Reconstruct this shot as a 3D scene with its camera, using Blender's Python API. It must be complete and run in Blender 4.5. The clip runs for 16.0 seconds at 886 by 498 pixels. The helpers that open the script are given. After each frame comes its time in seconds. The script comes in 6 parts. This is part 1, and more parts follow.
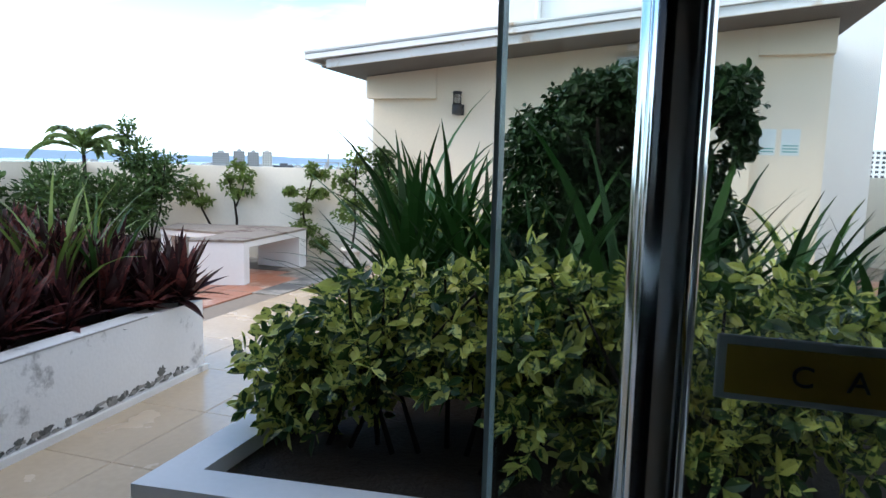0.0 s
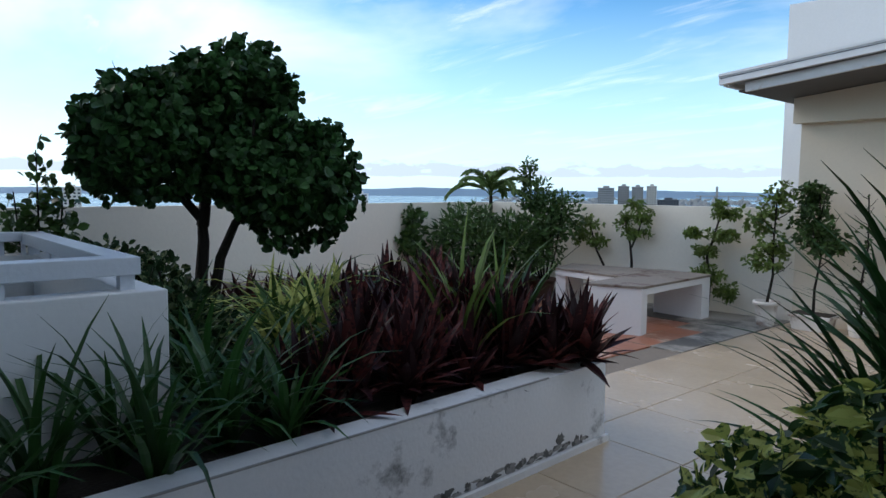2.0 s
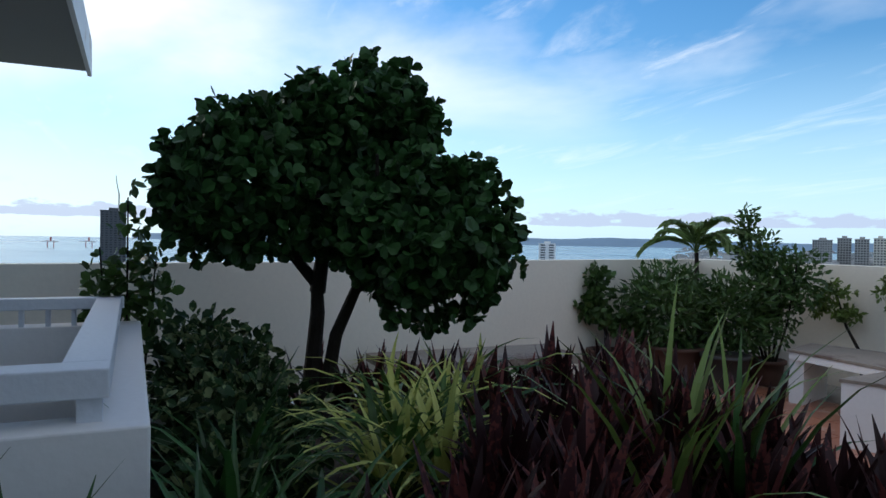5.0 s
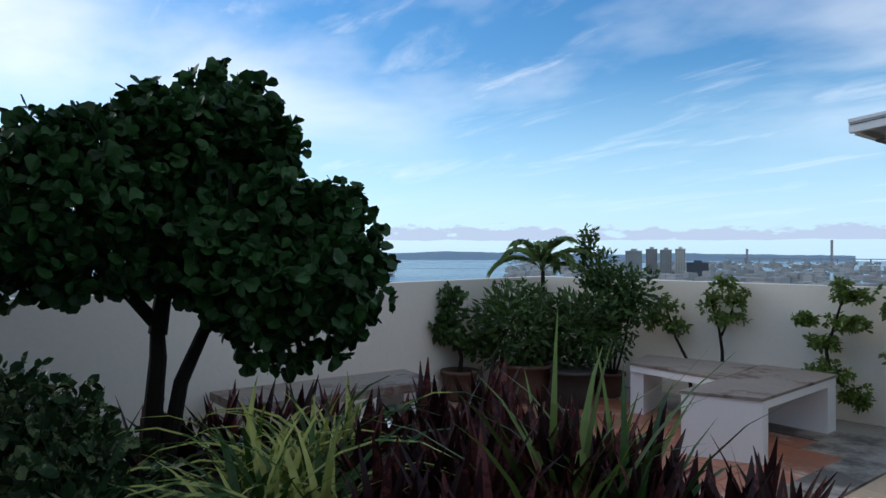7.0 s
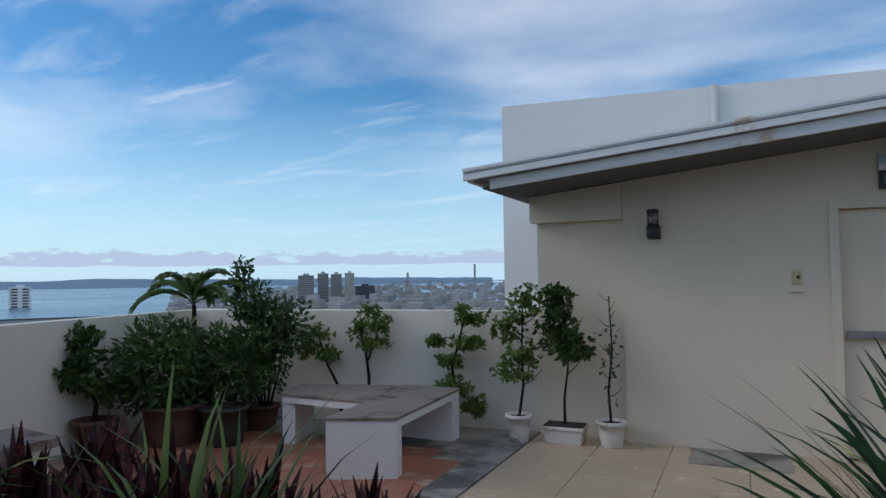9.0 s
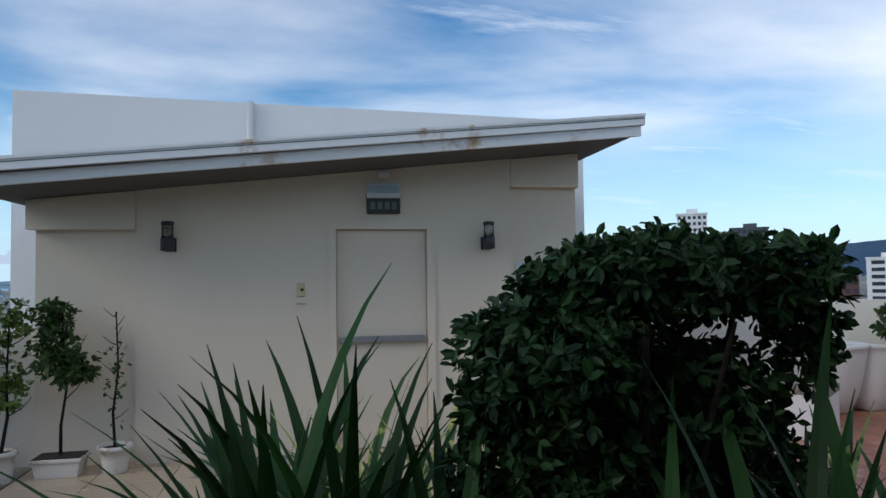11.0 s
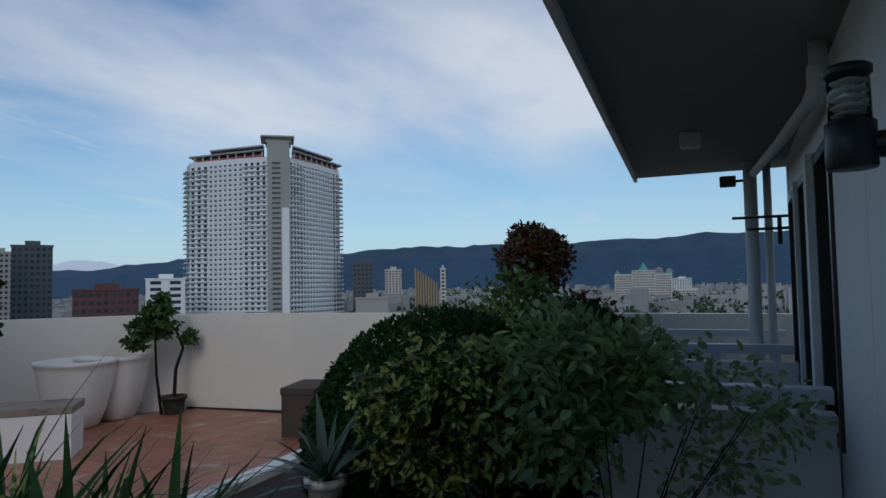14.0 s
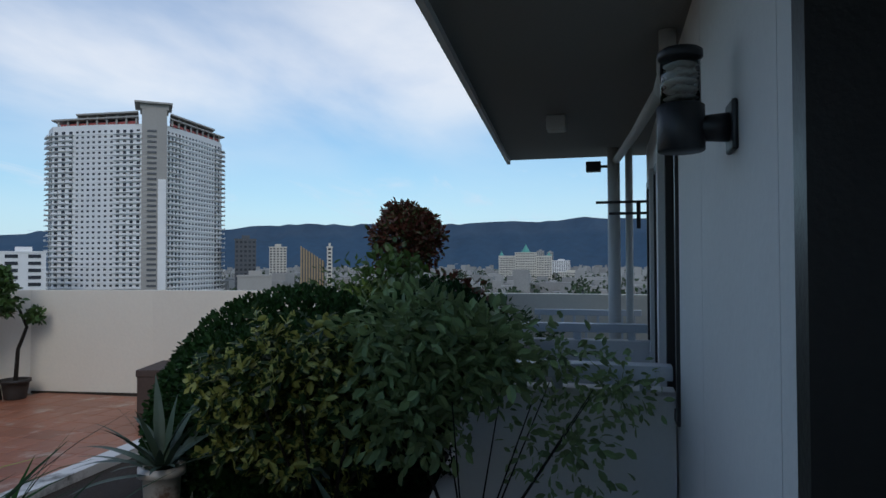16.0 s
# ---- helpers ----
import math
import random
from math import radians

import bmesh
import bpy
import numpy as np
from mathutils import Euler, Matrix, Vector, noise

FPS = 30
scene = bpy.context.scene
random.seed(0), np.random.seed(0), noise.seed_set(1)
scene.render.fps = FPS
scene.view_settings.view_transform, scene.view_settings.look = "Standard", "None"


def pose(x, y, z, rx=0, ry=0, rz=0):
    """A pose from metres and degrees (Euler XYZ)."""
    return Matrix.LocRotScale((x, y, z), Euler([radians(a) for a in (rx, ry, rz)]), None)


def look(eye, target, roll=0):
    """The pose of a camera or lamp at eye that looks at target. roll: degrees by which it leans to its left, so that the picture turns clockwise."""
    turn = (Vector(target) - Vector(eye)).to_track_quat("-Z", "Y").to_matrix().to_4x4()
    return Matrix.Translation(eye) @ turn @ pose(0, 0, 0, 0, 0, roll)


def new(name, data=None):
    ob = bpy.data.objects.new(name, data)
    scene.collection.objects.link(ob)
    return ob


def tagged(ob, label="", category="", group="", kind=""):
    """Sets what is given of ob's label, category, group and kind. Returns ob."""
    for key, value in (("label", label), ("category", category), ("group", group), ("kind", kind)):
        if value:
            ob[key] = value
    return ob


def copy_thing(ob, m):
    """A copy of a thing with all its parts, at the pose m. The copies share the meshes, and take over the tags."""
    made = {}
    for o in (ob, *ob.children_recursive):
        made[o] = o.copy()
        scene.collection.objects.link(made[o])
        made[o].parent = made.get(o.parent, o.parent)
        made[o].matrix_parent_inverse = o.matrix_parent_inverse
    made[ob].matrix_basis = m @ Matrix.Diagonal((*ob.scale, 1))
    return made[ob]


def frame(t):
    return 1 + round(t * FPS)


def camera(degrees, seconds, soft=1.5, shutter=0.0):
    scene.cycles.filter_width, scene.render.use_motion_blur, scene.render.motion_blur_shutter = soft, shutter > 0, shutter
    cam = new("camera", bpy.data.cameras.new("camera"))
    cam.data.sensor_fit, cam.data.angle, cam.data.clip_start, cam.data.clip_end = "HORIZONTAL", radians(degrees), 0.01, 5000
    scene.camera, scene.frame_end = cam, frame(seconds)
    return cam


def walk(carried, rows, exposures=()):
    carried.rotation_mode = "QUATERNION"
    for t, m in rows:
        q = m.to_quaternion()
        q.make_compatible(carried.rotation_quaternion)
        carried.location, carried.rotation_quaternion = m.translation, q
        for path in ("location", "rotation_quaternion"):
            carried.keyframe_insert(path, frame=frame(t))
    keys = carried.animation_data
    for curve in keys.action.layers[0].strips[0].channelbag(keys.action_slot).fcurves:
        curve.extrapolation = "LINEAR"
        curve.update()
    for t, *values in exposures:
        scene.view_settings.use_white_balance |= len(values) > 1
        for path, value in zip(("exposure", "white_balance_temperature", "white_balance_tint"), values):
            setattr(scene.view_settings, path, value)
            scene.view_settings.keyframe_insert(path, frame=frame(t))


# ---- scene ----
cam = camera(66.8, 16.0)

PATH = [
    (0, (0.861, 0.297, 1.254), (0.267, 2.19, 1.001), 1.5),
    (0.5, (0.775, 0.36, 1.247), (-0.302, 2.029, 1.013), 0.9),
    (1, (0.683, 0.435, 1.253), (-0.695, 1.863, 1.006), 0.8),
    (1.5, (0.542, 0.588, 1.262), (-0.952, 1.896, 1.024), -0.9),
    (2, (0.401, 0.696, 1.293), (-1.11, 1.996, 1.122), 0.5),
    (2.5, (0.3, 0.824, 1.289), (-1.306, 2.015, 1.239), 0.3),
    (3, (0.181, 1.062, 1.309), (-1.557, 2.051, 1.26), -0.3),
    (3.2, (0.131, 1.142, 1.324), (-1.678, 1.994, 1.277), 0.3),
    (5.3, (-0.621, 1.497, 1.344), (-2.435, 2.339, 1.319), 1.1),
    (5.5, (-0.666, 1.503, 1.353), (-2.471, 2.363, 1.341), 1.2),
    (6, (-0.751, 1.502, 1.365), (-2.469, 2.525, 1.389), 0.7),
    (6.5, (-0.78, 1.478, 1.388), (-2.433, 2.604, 1.39), 0.6),
    (7, (-0.77, 1.473, 1.408), (-2.336, 2.716, 1.426), 0.2),
    (7.5, (-0.758, 1.499, 1.418), (-2.197, 2.888, 1.455), -0.2),
    (8, (-0.72, 1.524, 1.426), (-2.003, 3.058, 1.488), -0.3),
    (8.2, (-0.708, 1.522, 1.428), (-1.912, 3.118, 1.5), -0.4),
    (10.3, (-0.221, 1.615, 1.564), (-0.313, 3.612, 1.631), -0.8),
    (10.5, (-0.154, 1.62, 1.566), (-0.138, 3.619, 1.629), -0.8),
    (11, (-0.047, 1.596, 1.55), (0.315, 3.561, 1.632), -0.8),
    (11.5, (-0.137, 1.662, 1.517), (0.673, 3.487, 1.631), -0.7),
    (12, (-0.069, 1.61, 1.524), (1.076, 3.245, 1.656), -1.3),
    (12.5, (-0.015, 1.543, 1.535), (1.382, 2.967, 1.68), -1.7),
    (13, (0.026, 1.457, 1.53), (1.61, 2.668, 1.687), -1.8),
    (13.5, (0.093, 1.408, 1.526), (1.825, 2.399, 1.664), -1.2),
    (14, (0.127, 1.346, 1.524), (1.958, 2.143, 1.631), -1.1),
    (14.5, (0.174, 1.292, 1.524), (2.058, 1.953, 1.635), -0.8),
    (15, (0.218, 1.267, 1.519), (2.125, 1.857, 1.645), -0.4),
    (15.5, (0.25, 1.257, 1.525), (2.185, 1.757, 1.575), 0.0),
    (16, (0.265, 1.25, 1.515), (2.206, 1.734, 1.557), -0.2),
]
walk(cam, [(t, look(eye, target, roll)) for t, eye, target, roll in PATH],
     exposures=[(0.0, 1.95, 6900, 11), (0.9, 1.42, 6700, 11), (1.5, 1.0, 6600, 10), (2.5, 0.5, 6500, 10), (3.2, 0.4, 6500, 10), (5.3, 0.4, 6500, 10), (7.0, 0.3, 6400, 10), (8.2, 0.1, 6400, 10), (10.4, 0.1, 6300, 10), (11.5, 0.3, 6500, 10), (12.5, -0.1, 6250, 10), (13.0, -0.26, 6250, 10), (14.0, -0.4, 6300, 10), (15.0, -0.28, 6350, 10), (16.0, -0.1, 6400, 10)])

# ---- world and light ----
world = bpy.data.worlds.new("world")
scene.world = world
world.use_nodes = True
SUN_AZ, SUN_EL = -112.0, 30.0


def build_world():
    nt = world.node_tree
    nt.nodes.clear()
    out = nt.nodes.new("ShaderNodeOutputWorld")
    bg = nt.nodes.new("ShaderNodeBackground")
    bg.inputs["Strength"].default_value = 0.12
    sky = nt.nodes.new("ShaderNodeTexSky")
    sky.sky_type = "NISHITA"
    sky.sun_disc = False
    sky.sun_elevation = radians(SUN_EL)
    sky.sun_rotation = radians(SUN_AZ)
    sky.altitude = 50
    sky.air_density = 1.0
    sky.dust_density = 0.15
    sky.ozone_density = 2.0
    tc = nt.nodes.new("ShaderNodeTexCoord")
    sep = nt.nodes.new("ShaderNodeSeparateXYZ")
    nt.links.new(tc.outputs["Generated"], sep.inputs[0])
    # project the direction on a flat cloud layer: (x, y) / (z + k)
    zk = nt.nodes.new("ShaderNodeMath")
    zk.operation = "ADD"
    zk.inputs[1].default_value = 0.12
    nt.links.new(sep.outputs["Z"], zk.inputs[0])
    comb = nt.nodes.new("ShaderNodeCombineXYZ")
    for i, ax in enumerate("XY"):
        dv = nt.nodes.new("ShaderNodeMath")
        dv.operation = "DIVIDE"
        nt.links.new(sep.outputs[ax], dv.inputs[0])
        nt.links.new(zk.outputs[0], dv.inputs[1])
        nt.links.new(dv.outputs[0], comb.inputs[i])
    mp = nt.nodes.new("ShaderNodeMapping")
    mp.inputs["Rotation"].default_value = (0, 0, radians(35))
    mp.inputs["Scale"].default_value = (0.62, 0.95, 1)
    mp.inputs["Location"].default_value = (1.3, 0.4, 0)
    nt.links.new(comb.outputs[0], mp.inputs[0])
    n1 = nt.nodes.new("ShaderNodeTexNoise")
    n1.inputs["Scale"].default_value = 0.95
    n1.inputs["Detail"].default_value = 9
    n1.inputs["Roughness"].default_value = 0.5
    n1.inputs["Distortion"].default_value = 0.25
    nt.links.new(mp.outputs[0], n1.inputs["Vector"])
    # clouds thicken to the west of the house (towards +x) and round the sun (towards -x)
    bias = nt.nodes.new("ShaderNodeMapRange")
    bias.inputs["From Min"].default_value = -0.6
    bias.inputs["From Max"].default_value = 0.75
    bias.inputs["To Min"].default_value = 0.0
    bias.inputs["To Max"].default_value = 0.165
    nt.links.new(sep.outputs["X"], bias.inputs[0])
    bias2 = nt.nodes.new("ShaderNodeMapRange")
    bias2.inputs["From Min"].default_value = -0.72
    bias2.inputs["From Max"].default_value = -1.0
    bias2.inputs["To Min"].default_value = 0.0
    bias2.inputs["To Max"].default_value = 0.15
    nt.links.new(sep.outputs["X"], bias2.inputs[0])
    s1 = nt.nodes.new("ShaderNodeMath")
    nt.links.new(n1.outputs["Fac"], s1.inputs[0])
    nt.links.new(bias.outputs[0], s1.inputs[1])
    s2 = nt.nodes.new("ShaderNodeMath")
    nt.links.new(s1.outputs[0], s2.inputs[0])
    nt.links.new(bias2.outputs[0], s2.inputs[1])
    ramp = nt.nodes.new("ShaderNodeValToRGB")
    ramp.color_ramp.elements[0].position = 0.47
    ramp.color_ramp.elements[0].color = (0, 0, 0, 1)
    ramp.color_ramp.elements[1].position = 0.78
    ramp.color_ramp.elements[1].color = (0.85, 0.85, 0.85, 1)
    nt.links.new(s2.outputs[0], ramp.inputs[0])
    # a low bank of cumulus just over the horizon
    n2 = nt.nodes.new("ShaderNodeTexNoise")
    n2.inputs["Scale"].default_value = 16
    n2.inputs["Detail"].default_value = 7
    n2.inputs["Roughness"].default_value = 0.6
    mp2 = nt.nodes.new("ShaderNodeMapping")
    mp2.inputs["Scale"].default_value = (1, 1, 3.2)
    nt.links.new(tc.outputs["Generated"], mp2.inputs[0])
    nt.links.new(mp2.outputs[0], n2.inputs["Vector"])
    band = nt.nodes.new("ShaderNodeValToRGB")
    cr = band.color_ramp
    cr.elements[0].position, cr.elements[0].color = 0.018, (0, 0, 0, 1)
    cr.elements[1].position, cr.elements[1].color = 0.023, (0.55, 0.55, 0.55, 1)
    for p, v in ((0.036, 0.42), (0.056, 0.08)):
        e = cr.elements.new(p)
        e.color = (v, v, v, 1)
    nt.links.new(sep.outputs["Z"], band.inputs[0])
    m2 = nt.nodes.new("ShaderNodeMath")
    m2.operation = "ADD"
    nt.links.new(n2.outputs["Fac"], m2.inputs[0])
    nt.links.new(band.outputs[0], m2.inputs[1])
    r2 = nt.nodes.new("ShaderNodeValToRGB")
    r2.color_ramp.elements[0].position = 0.88
    r2.color_ramp.elements[1].position = 0.95
    r2.color_ramp.elements[1].color = (0.8, 0.8, 0.8, 1)
    nt.links.new(m2.outputs[0], r2.inputs[0])
    # thin drawn-out cirrus
    mp3 = nt.nodes.new("ShaderNodeMapping")
    mp3.inputs["Rotation"].default_value = (0, 0, radians(-28))
    mp3.inputs["Scale"].default_value = (0.7, 2.0, 1)
    nt.links.new(comb.outputs[0], mp3.inputs[0])
    n3 = nt.nodes.new("ShaderNodeTexNoise")
    n3.inputs["Scale"].default_value = 1.5
    n3.inputs["Detail"].default_value = 8
    n3.inputs["Roughness"].default_value = 0.6
    n3.inputs["Distortion"].default_value = 0.5
    nt.links.new(mp3.outputs[0], n3.inputs["Vector"])
    r3 = nt.nodes.new("ShaderNodeMapRange")
    r3.interpolation_type = "SMOOTHSTEP"
    r3.inputs["From Min"].default_value = 0.48
    r3.inputs["From Max"].default_value = 0.86
    r3.inputs["To Max"].default_value = 0.8
    nt.links.new(n3.outputs["Fac"], r3.inputs[0])
    mix = nt.nodes.new("ShaderNodeMixRGB")
    mix.inputs[2].default_value = (7.6, 7.9, 8.4, 1)
    # a clear strip under the cloud layer
    low = nt.nodes.new("ShaderNodeMapRange")
    low.interpolation_type = "SMOOTHSTEP"
    low.inputs["From Min"].default_value = 0.10
    low.inputs["From Max"].default_value = 0.24
    low.inputs["To Min"].default_value = 0.15
    nt.links.new(sep.outputs["Z"], low.inputs[0])
    veil = nt.nodes.new("ShaderNodeMath")
    veil.operation = "MULTIPLY"
    nt.links.new(ramp.outputs[0], veil.inputs[0])
    nt.links.new(low.outputs[0], veil.inputs[1])
    both = nt.nodes.new("ShaderNodeMath")
    both.operation = "MAXIMUM"
    nt.links.new(veil.outputs[0], both.inputs[0])
    nt.links.new(r3.outputs[0], both.inputs[1])
    nt.links.new(both.outputs[0], mix.inputs[0])
    hs = nt.nodes.new("ShaderNodeHueSaturation")
    hs.inputs["Saturation"].default_value = 1.35
    nt.links.new(sky.outputs[0], hs.inputs["Color"])
    nt.links.new(hs.outputs[0], mix.inputs[1])
    mix2 = nt.nodes.new("ShaderNodeMixRGB")
    mix2.inputs[2].default_value = (3.5, 4.1, 5.6, 1)
    nt.links.new(r2.outputs[0], mix2.inputs[0])
    # pale blue haze low over the sea
    hz = nt.nodes.new("ShaderNodeValToRGB")
    hz.color_ramp.elements[0].position, hz.color_ramp.elements[0].color = 0.0, (0.85, 0.85, 0.85, 1)
    hz.color_ramp.elements[1].position, hz.color_ramp.elements[1].color = 0.26, (0, 0, 0, 1)
    e = hz.color_ramp.elements.new(0.09)
    e.color = (0.55, 0.55, 0.55, 1)
    nt.links.new(sep.outputs["Z"], hz.inputs[0])
    mix3 = nt.nodes.new("ShaderNodeMixRGB")
    mix3.inputs[2].default_value = (3.7, 5.8, 7.7, 1)
    nt.links.new(hz.outputs[0], mix3.inputs[0])
    nt.links.new(mix.outputs[0], mix3.inputs[1])
    nt.links.new(mix3.outputs[0], mix2.inputs[1])
    nt.links.new(mix2.outputs[0], bg.inputs["Color"])
    nt.links.new(bg.outputs[0], out.inputs[0])


build_world()
sun_data = bpy.data.lights.new("sun", "SUN")
sun_data.energy = 0.8
sun_data.angle = radians(25)
sun_data.color = (1.0, 0.93, 0.84)
sun = new("sun", sun_data)
_a, _e = radians(SUN_AZ), radians(SUN_EL)
sun.matrix_world = look((0, 0, 0), (-math.sin(_a) * math.cos(_e), -math.cos(_a) * math.cos(_e), -math.sin(_e)))


# ---- materials ----
def mat(name, base, rough=0.7, var=0.15, scale=6.0, fine=60.0, bump=0.15, metal=0.0, spec=0.5, dark=None, dark_at=0.62, obj_var=0.0, isl_var=0.0):
    """A surface with colour variation at two scales, fine relief, and stains of colour dark where a broad noise is high."""
    m = bpy.data.materials.new(name)
    m.use_nodes = True
    nt = m.node_tree
    b = nt.nodes["Principled BSDF"]
    b.inputs["Metallic"].default_value = metal
    b.inputs["Specular IOR Level"].default_value = spec
    tc = nt.nodes.new("ShaderNodeTexCoord")
    geo = nt.nodes.new("ShaderNodeNewGeometry")
    na = nt.nodes.new("ShaderNodeTexNoise")
    na.inputs["Scale"].default_value = scale
    na.inputs["Detail"].default_value = 5
    nb = nt.nodes.new("ShaderNodeTexNoise")
    nb.inputs["Scale"].default_value = fine
    nb.inputs["Detail"].default_value = 4
    for n in (na, nb):
        nt.links.new(geo.outputs["Position"], n.inputs["Vector"])
    add = nt.nodes.new("ShaderNodeMath")
    nt.links.new(na.outputs["Fac"], add.inputs[0])
    nt.links.new(nb.outputs["Fac"], add.inputs[1])
    last = add.outputs[0]
    centre = 1.0
    if obj_var:
        oi = nt.nodes.new("ShaderNodeObjectInfo")
        ma = nt.nodes.new("ShaderNodeMath")
        ma.operation = "MULTIPLY_ADD"
        ma.inputs[1].default_value = obj_var
        nt.links.new(oi.outputs["Random"], ma.inputs[0])
        nt.links.new(last, ma.inputs[2])
        last = ma.outputs[0]
        centre += obj_var / 2
    if isl_var:
        mi = nt.nodes.new("ShaderNodeMath")
        mi.operation = "MULTIPLY_ADD"
        mi.inputs[1].default_value = isl_var
        nt.links.new(geo.outputs["Random Per Island"], mi.inputs[0])
        nt.links.new(last, mi.inputs[2])
        last = mi.outputs[0]
        centre += isl_var / 2
    mr = nt.nodes.new("ShaderNodeMapRange")
    mr.inputs["From Min"].default_value = centre - 0.6
    mr.inputs["From Max"].default_value = centre + 0.6
    nt.links.new(last, mr.inputs[0])
    mx = nt.nodes.new("ShaderNodeMixRGB")
    mx.inputs[1].default_value = (*[c * (1 - var) for c in base], 1)
    mx.inputs[2].default_value = (*[min(1, c * (1 + var)) for c in base], 1)
    nt.links.new(mr.outputs[0], mx.inputs[0])
    col = mx.outputs[0]
    if dark:
        nd = nt.nodes.new("ShaderNodeTexNoise")
        nd.inputs["Scale"].default_value = scale * 0.6
        nd.inputs["Detail"].default_value = 9
        nd.inputs["Roughness"].default_value = 0.7
        nt.links.new(geo.outputs["Position"], nd.inputs["Vector"])
        rp = nt.nodes.new("ShaderNodeValToRGB")
        rp.color_ramp.elements[0].position = dark_at
        rp.color_ramp.elements[1].position = dark_at + 0.1
        nt.links.new(nd.outputs["Fac"], rp.inputs[0])
        m2 = nt.nodes.new("ShaderNodeMixRGB")
        m2.inputs[2].default_value = (*dark, 1)
        nt.links.new(rp.outputs[0], m2.inputs[0])
        nt.links.new(col, m2.inputs[1])
        col = m2.outputs[0]
    nt.links.new(col, b.inputs["Base Color"])
    rr = nt.nodes.new("ShaderNodeMapRange")
    rr.inputs["To Min"].default_value = max(0.02, rough - 0.12)
    rr.inputs["To Max"].default_value = min(1, rough + 0.12)
    nt.links.new(na.outputs["Fac"], rr.inputs[0])
    nt.links.new(rr.outputs[0], b.inputs["Roughness"])
    if bump:
        bp = nt.nodes.new("ShaderNodeBump")
        bp.inputs["Strength"].default_value = bump
        bp.inputs["Distance"].default_value = 0.01
        nt.links.new(add.outputs[0], bp.inputs["Height"])
        nt.links.new(bp.outputs[0], b.inputs["Normal"])
    return m


def glass_mat(name, tint=(1, 1, 1), rough=0.0):
    """Thin pane: see-through with a little mirror gloss."""
    m = bpy.data.materials.new(name)
    m.use_nodes = True
    nt = m.node_tree
    nt.nodes.clear()
    out = nt.nodes.new("ShaderNodeOutputMaterial")
    tr = nt.nodes.new("ShaderNodeBsdfTransparent")
    tr.inputs[0].default_value = (*tint, 1)
    gl = nt.nodes.new("ShaderNodeBsdfGlossy")
    gl.inputs["Roughness"].default_value = rough
    mx = nt.nodes.new("ShaderNodeMixShader")
    fr = nt.nodes.new("ShaderNodeFresnel")
    fr.inputs[0].default_value = 1.5
    nt.links.new(fr.outputs[0], mx.inputs[0])
    nt.links.new(tr.outputs[0], mx.inputs[1])
    nt.links.new(gl.outputs[0], mx.inputs[2])
    nt.links.new(mx.outputs[0], out.inputs[0])
    return m


def leaf_mat(name, base, var=0.35, rough=0.45, edge=None, edge_amt=0.5, trans=0.25, spec=0.4, patch=45):
    """Leaf: colour varies from leaf to leaf; edge is a second colour in patches (variegated leaves)."""
    m = bpy.data.materials.new(name)
    m.use_nodes = True
    nt = m.node_tree
    b = nt.nodes["Principled BSDF"]
    b.inputs["Roughness"].default_value = rough
    b.inputs["Specular IOR Level"].default_value = spec
    geo = nt.nodes.new("ShaderNodeNewGeometry")
    rp = nt.nodes.new("ShaderNodeValToRGB")
    rp.color_ramp.elements[0].color = (*[c * (1 - var) for c in base], 1)
    rp.color_ramp.elements[1].color = (*[c * (1 + var) for c in base], 1)
    oi = nt.nodes.new("ShaderNodeObjectInfo")
    both = nt.nodes.new("ShaderNodeMath")
    nt.links.new(geo.outputs["Random Per Island"], both.inputs[0])
    nt.links.new(oi.outputs["Random"], both.inputs[1])
    each = nt.nodes.new("ShaderNodeMath")
    each.operation = "FRACT"
    nt.links.new(both.outputs[0], each.inputs[0])
    nt.links.new(each.outputs[0], rp.inputs[0])
    col = rp.outputs[0]
    nz = nt.nodes.new("ShaderNodeTexNoise")
    nz.inputs["Scale"].default_value = patch if edge else 14
    nz.inputs["Detail"].default_value = 3
    nt.links.new(geo.outputs["Position"], nz.inputs["Vector"])
    if edge:
        ad = nt.nodes.new("ShaderNodeMath")
        ad.operation = "MULTIPLY_ADD"
        ad.inputs[1].default_value = 0.45
        nt.links.new(each.outputs[0], ad.inputs[0])
        nt.links.new(nz.outputs["Fac"], ad.inputs[2])
        r2 = nt.nodes.new("ShaderNodeValToRGB")
        r2.color_ramp.elements[0].position = 0.98 - edge_amt * 0.55
        r2.color_ramp.elements[1].position = 1.0 - edge_amt * 0.45
        nt.links.new(ad.outputs[0], r2.inputs[0])
        m2 = nt.nodes.new("ShaderNodeMixRGB")
        m2.inputs[2].default_value = (*edge, 1)
        nt.links.new(r2.outputs[0], m2.inputs[0])
        nt.links.new(col, m2.inputs[1])
        col = m2.outputs[0]
    nt.links.new(col, b.inputs["Base Color"])
    bp = nt.nodes.new("ShaderNodeBump")
    bp.inputs["Strength"].default_value = 0.2
    bp.inputs["Distance"].default_value = 0.004
    nt.links.new(nz.outputs["Fac"], bp.inputs["Height"])
    nt.links.new(bp.outputs[0], b.inputs["Normal"])
    if trans:
        out = nt.nodes["Material Output"]
        tl = nt.nodes.new("ShaderNodeBsdfTranslucent")
        nt.links.new(col, tl.inputs[0])
        mx = nt.nodes.new("ShaderNodeMixShader")
        mx.inputs[0].default_value = trans
        nt.links.new(b.outputs[0], mx.inputs[1])
        nt.links.new(tl.outputs[0], mx.inputs[2])
        nt.links.new(mx.outputs[0], out.inputs[0])
    return m


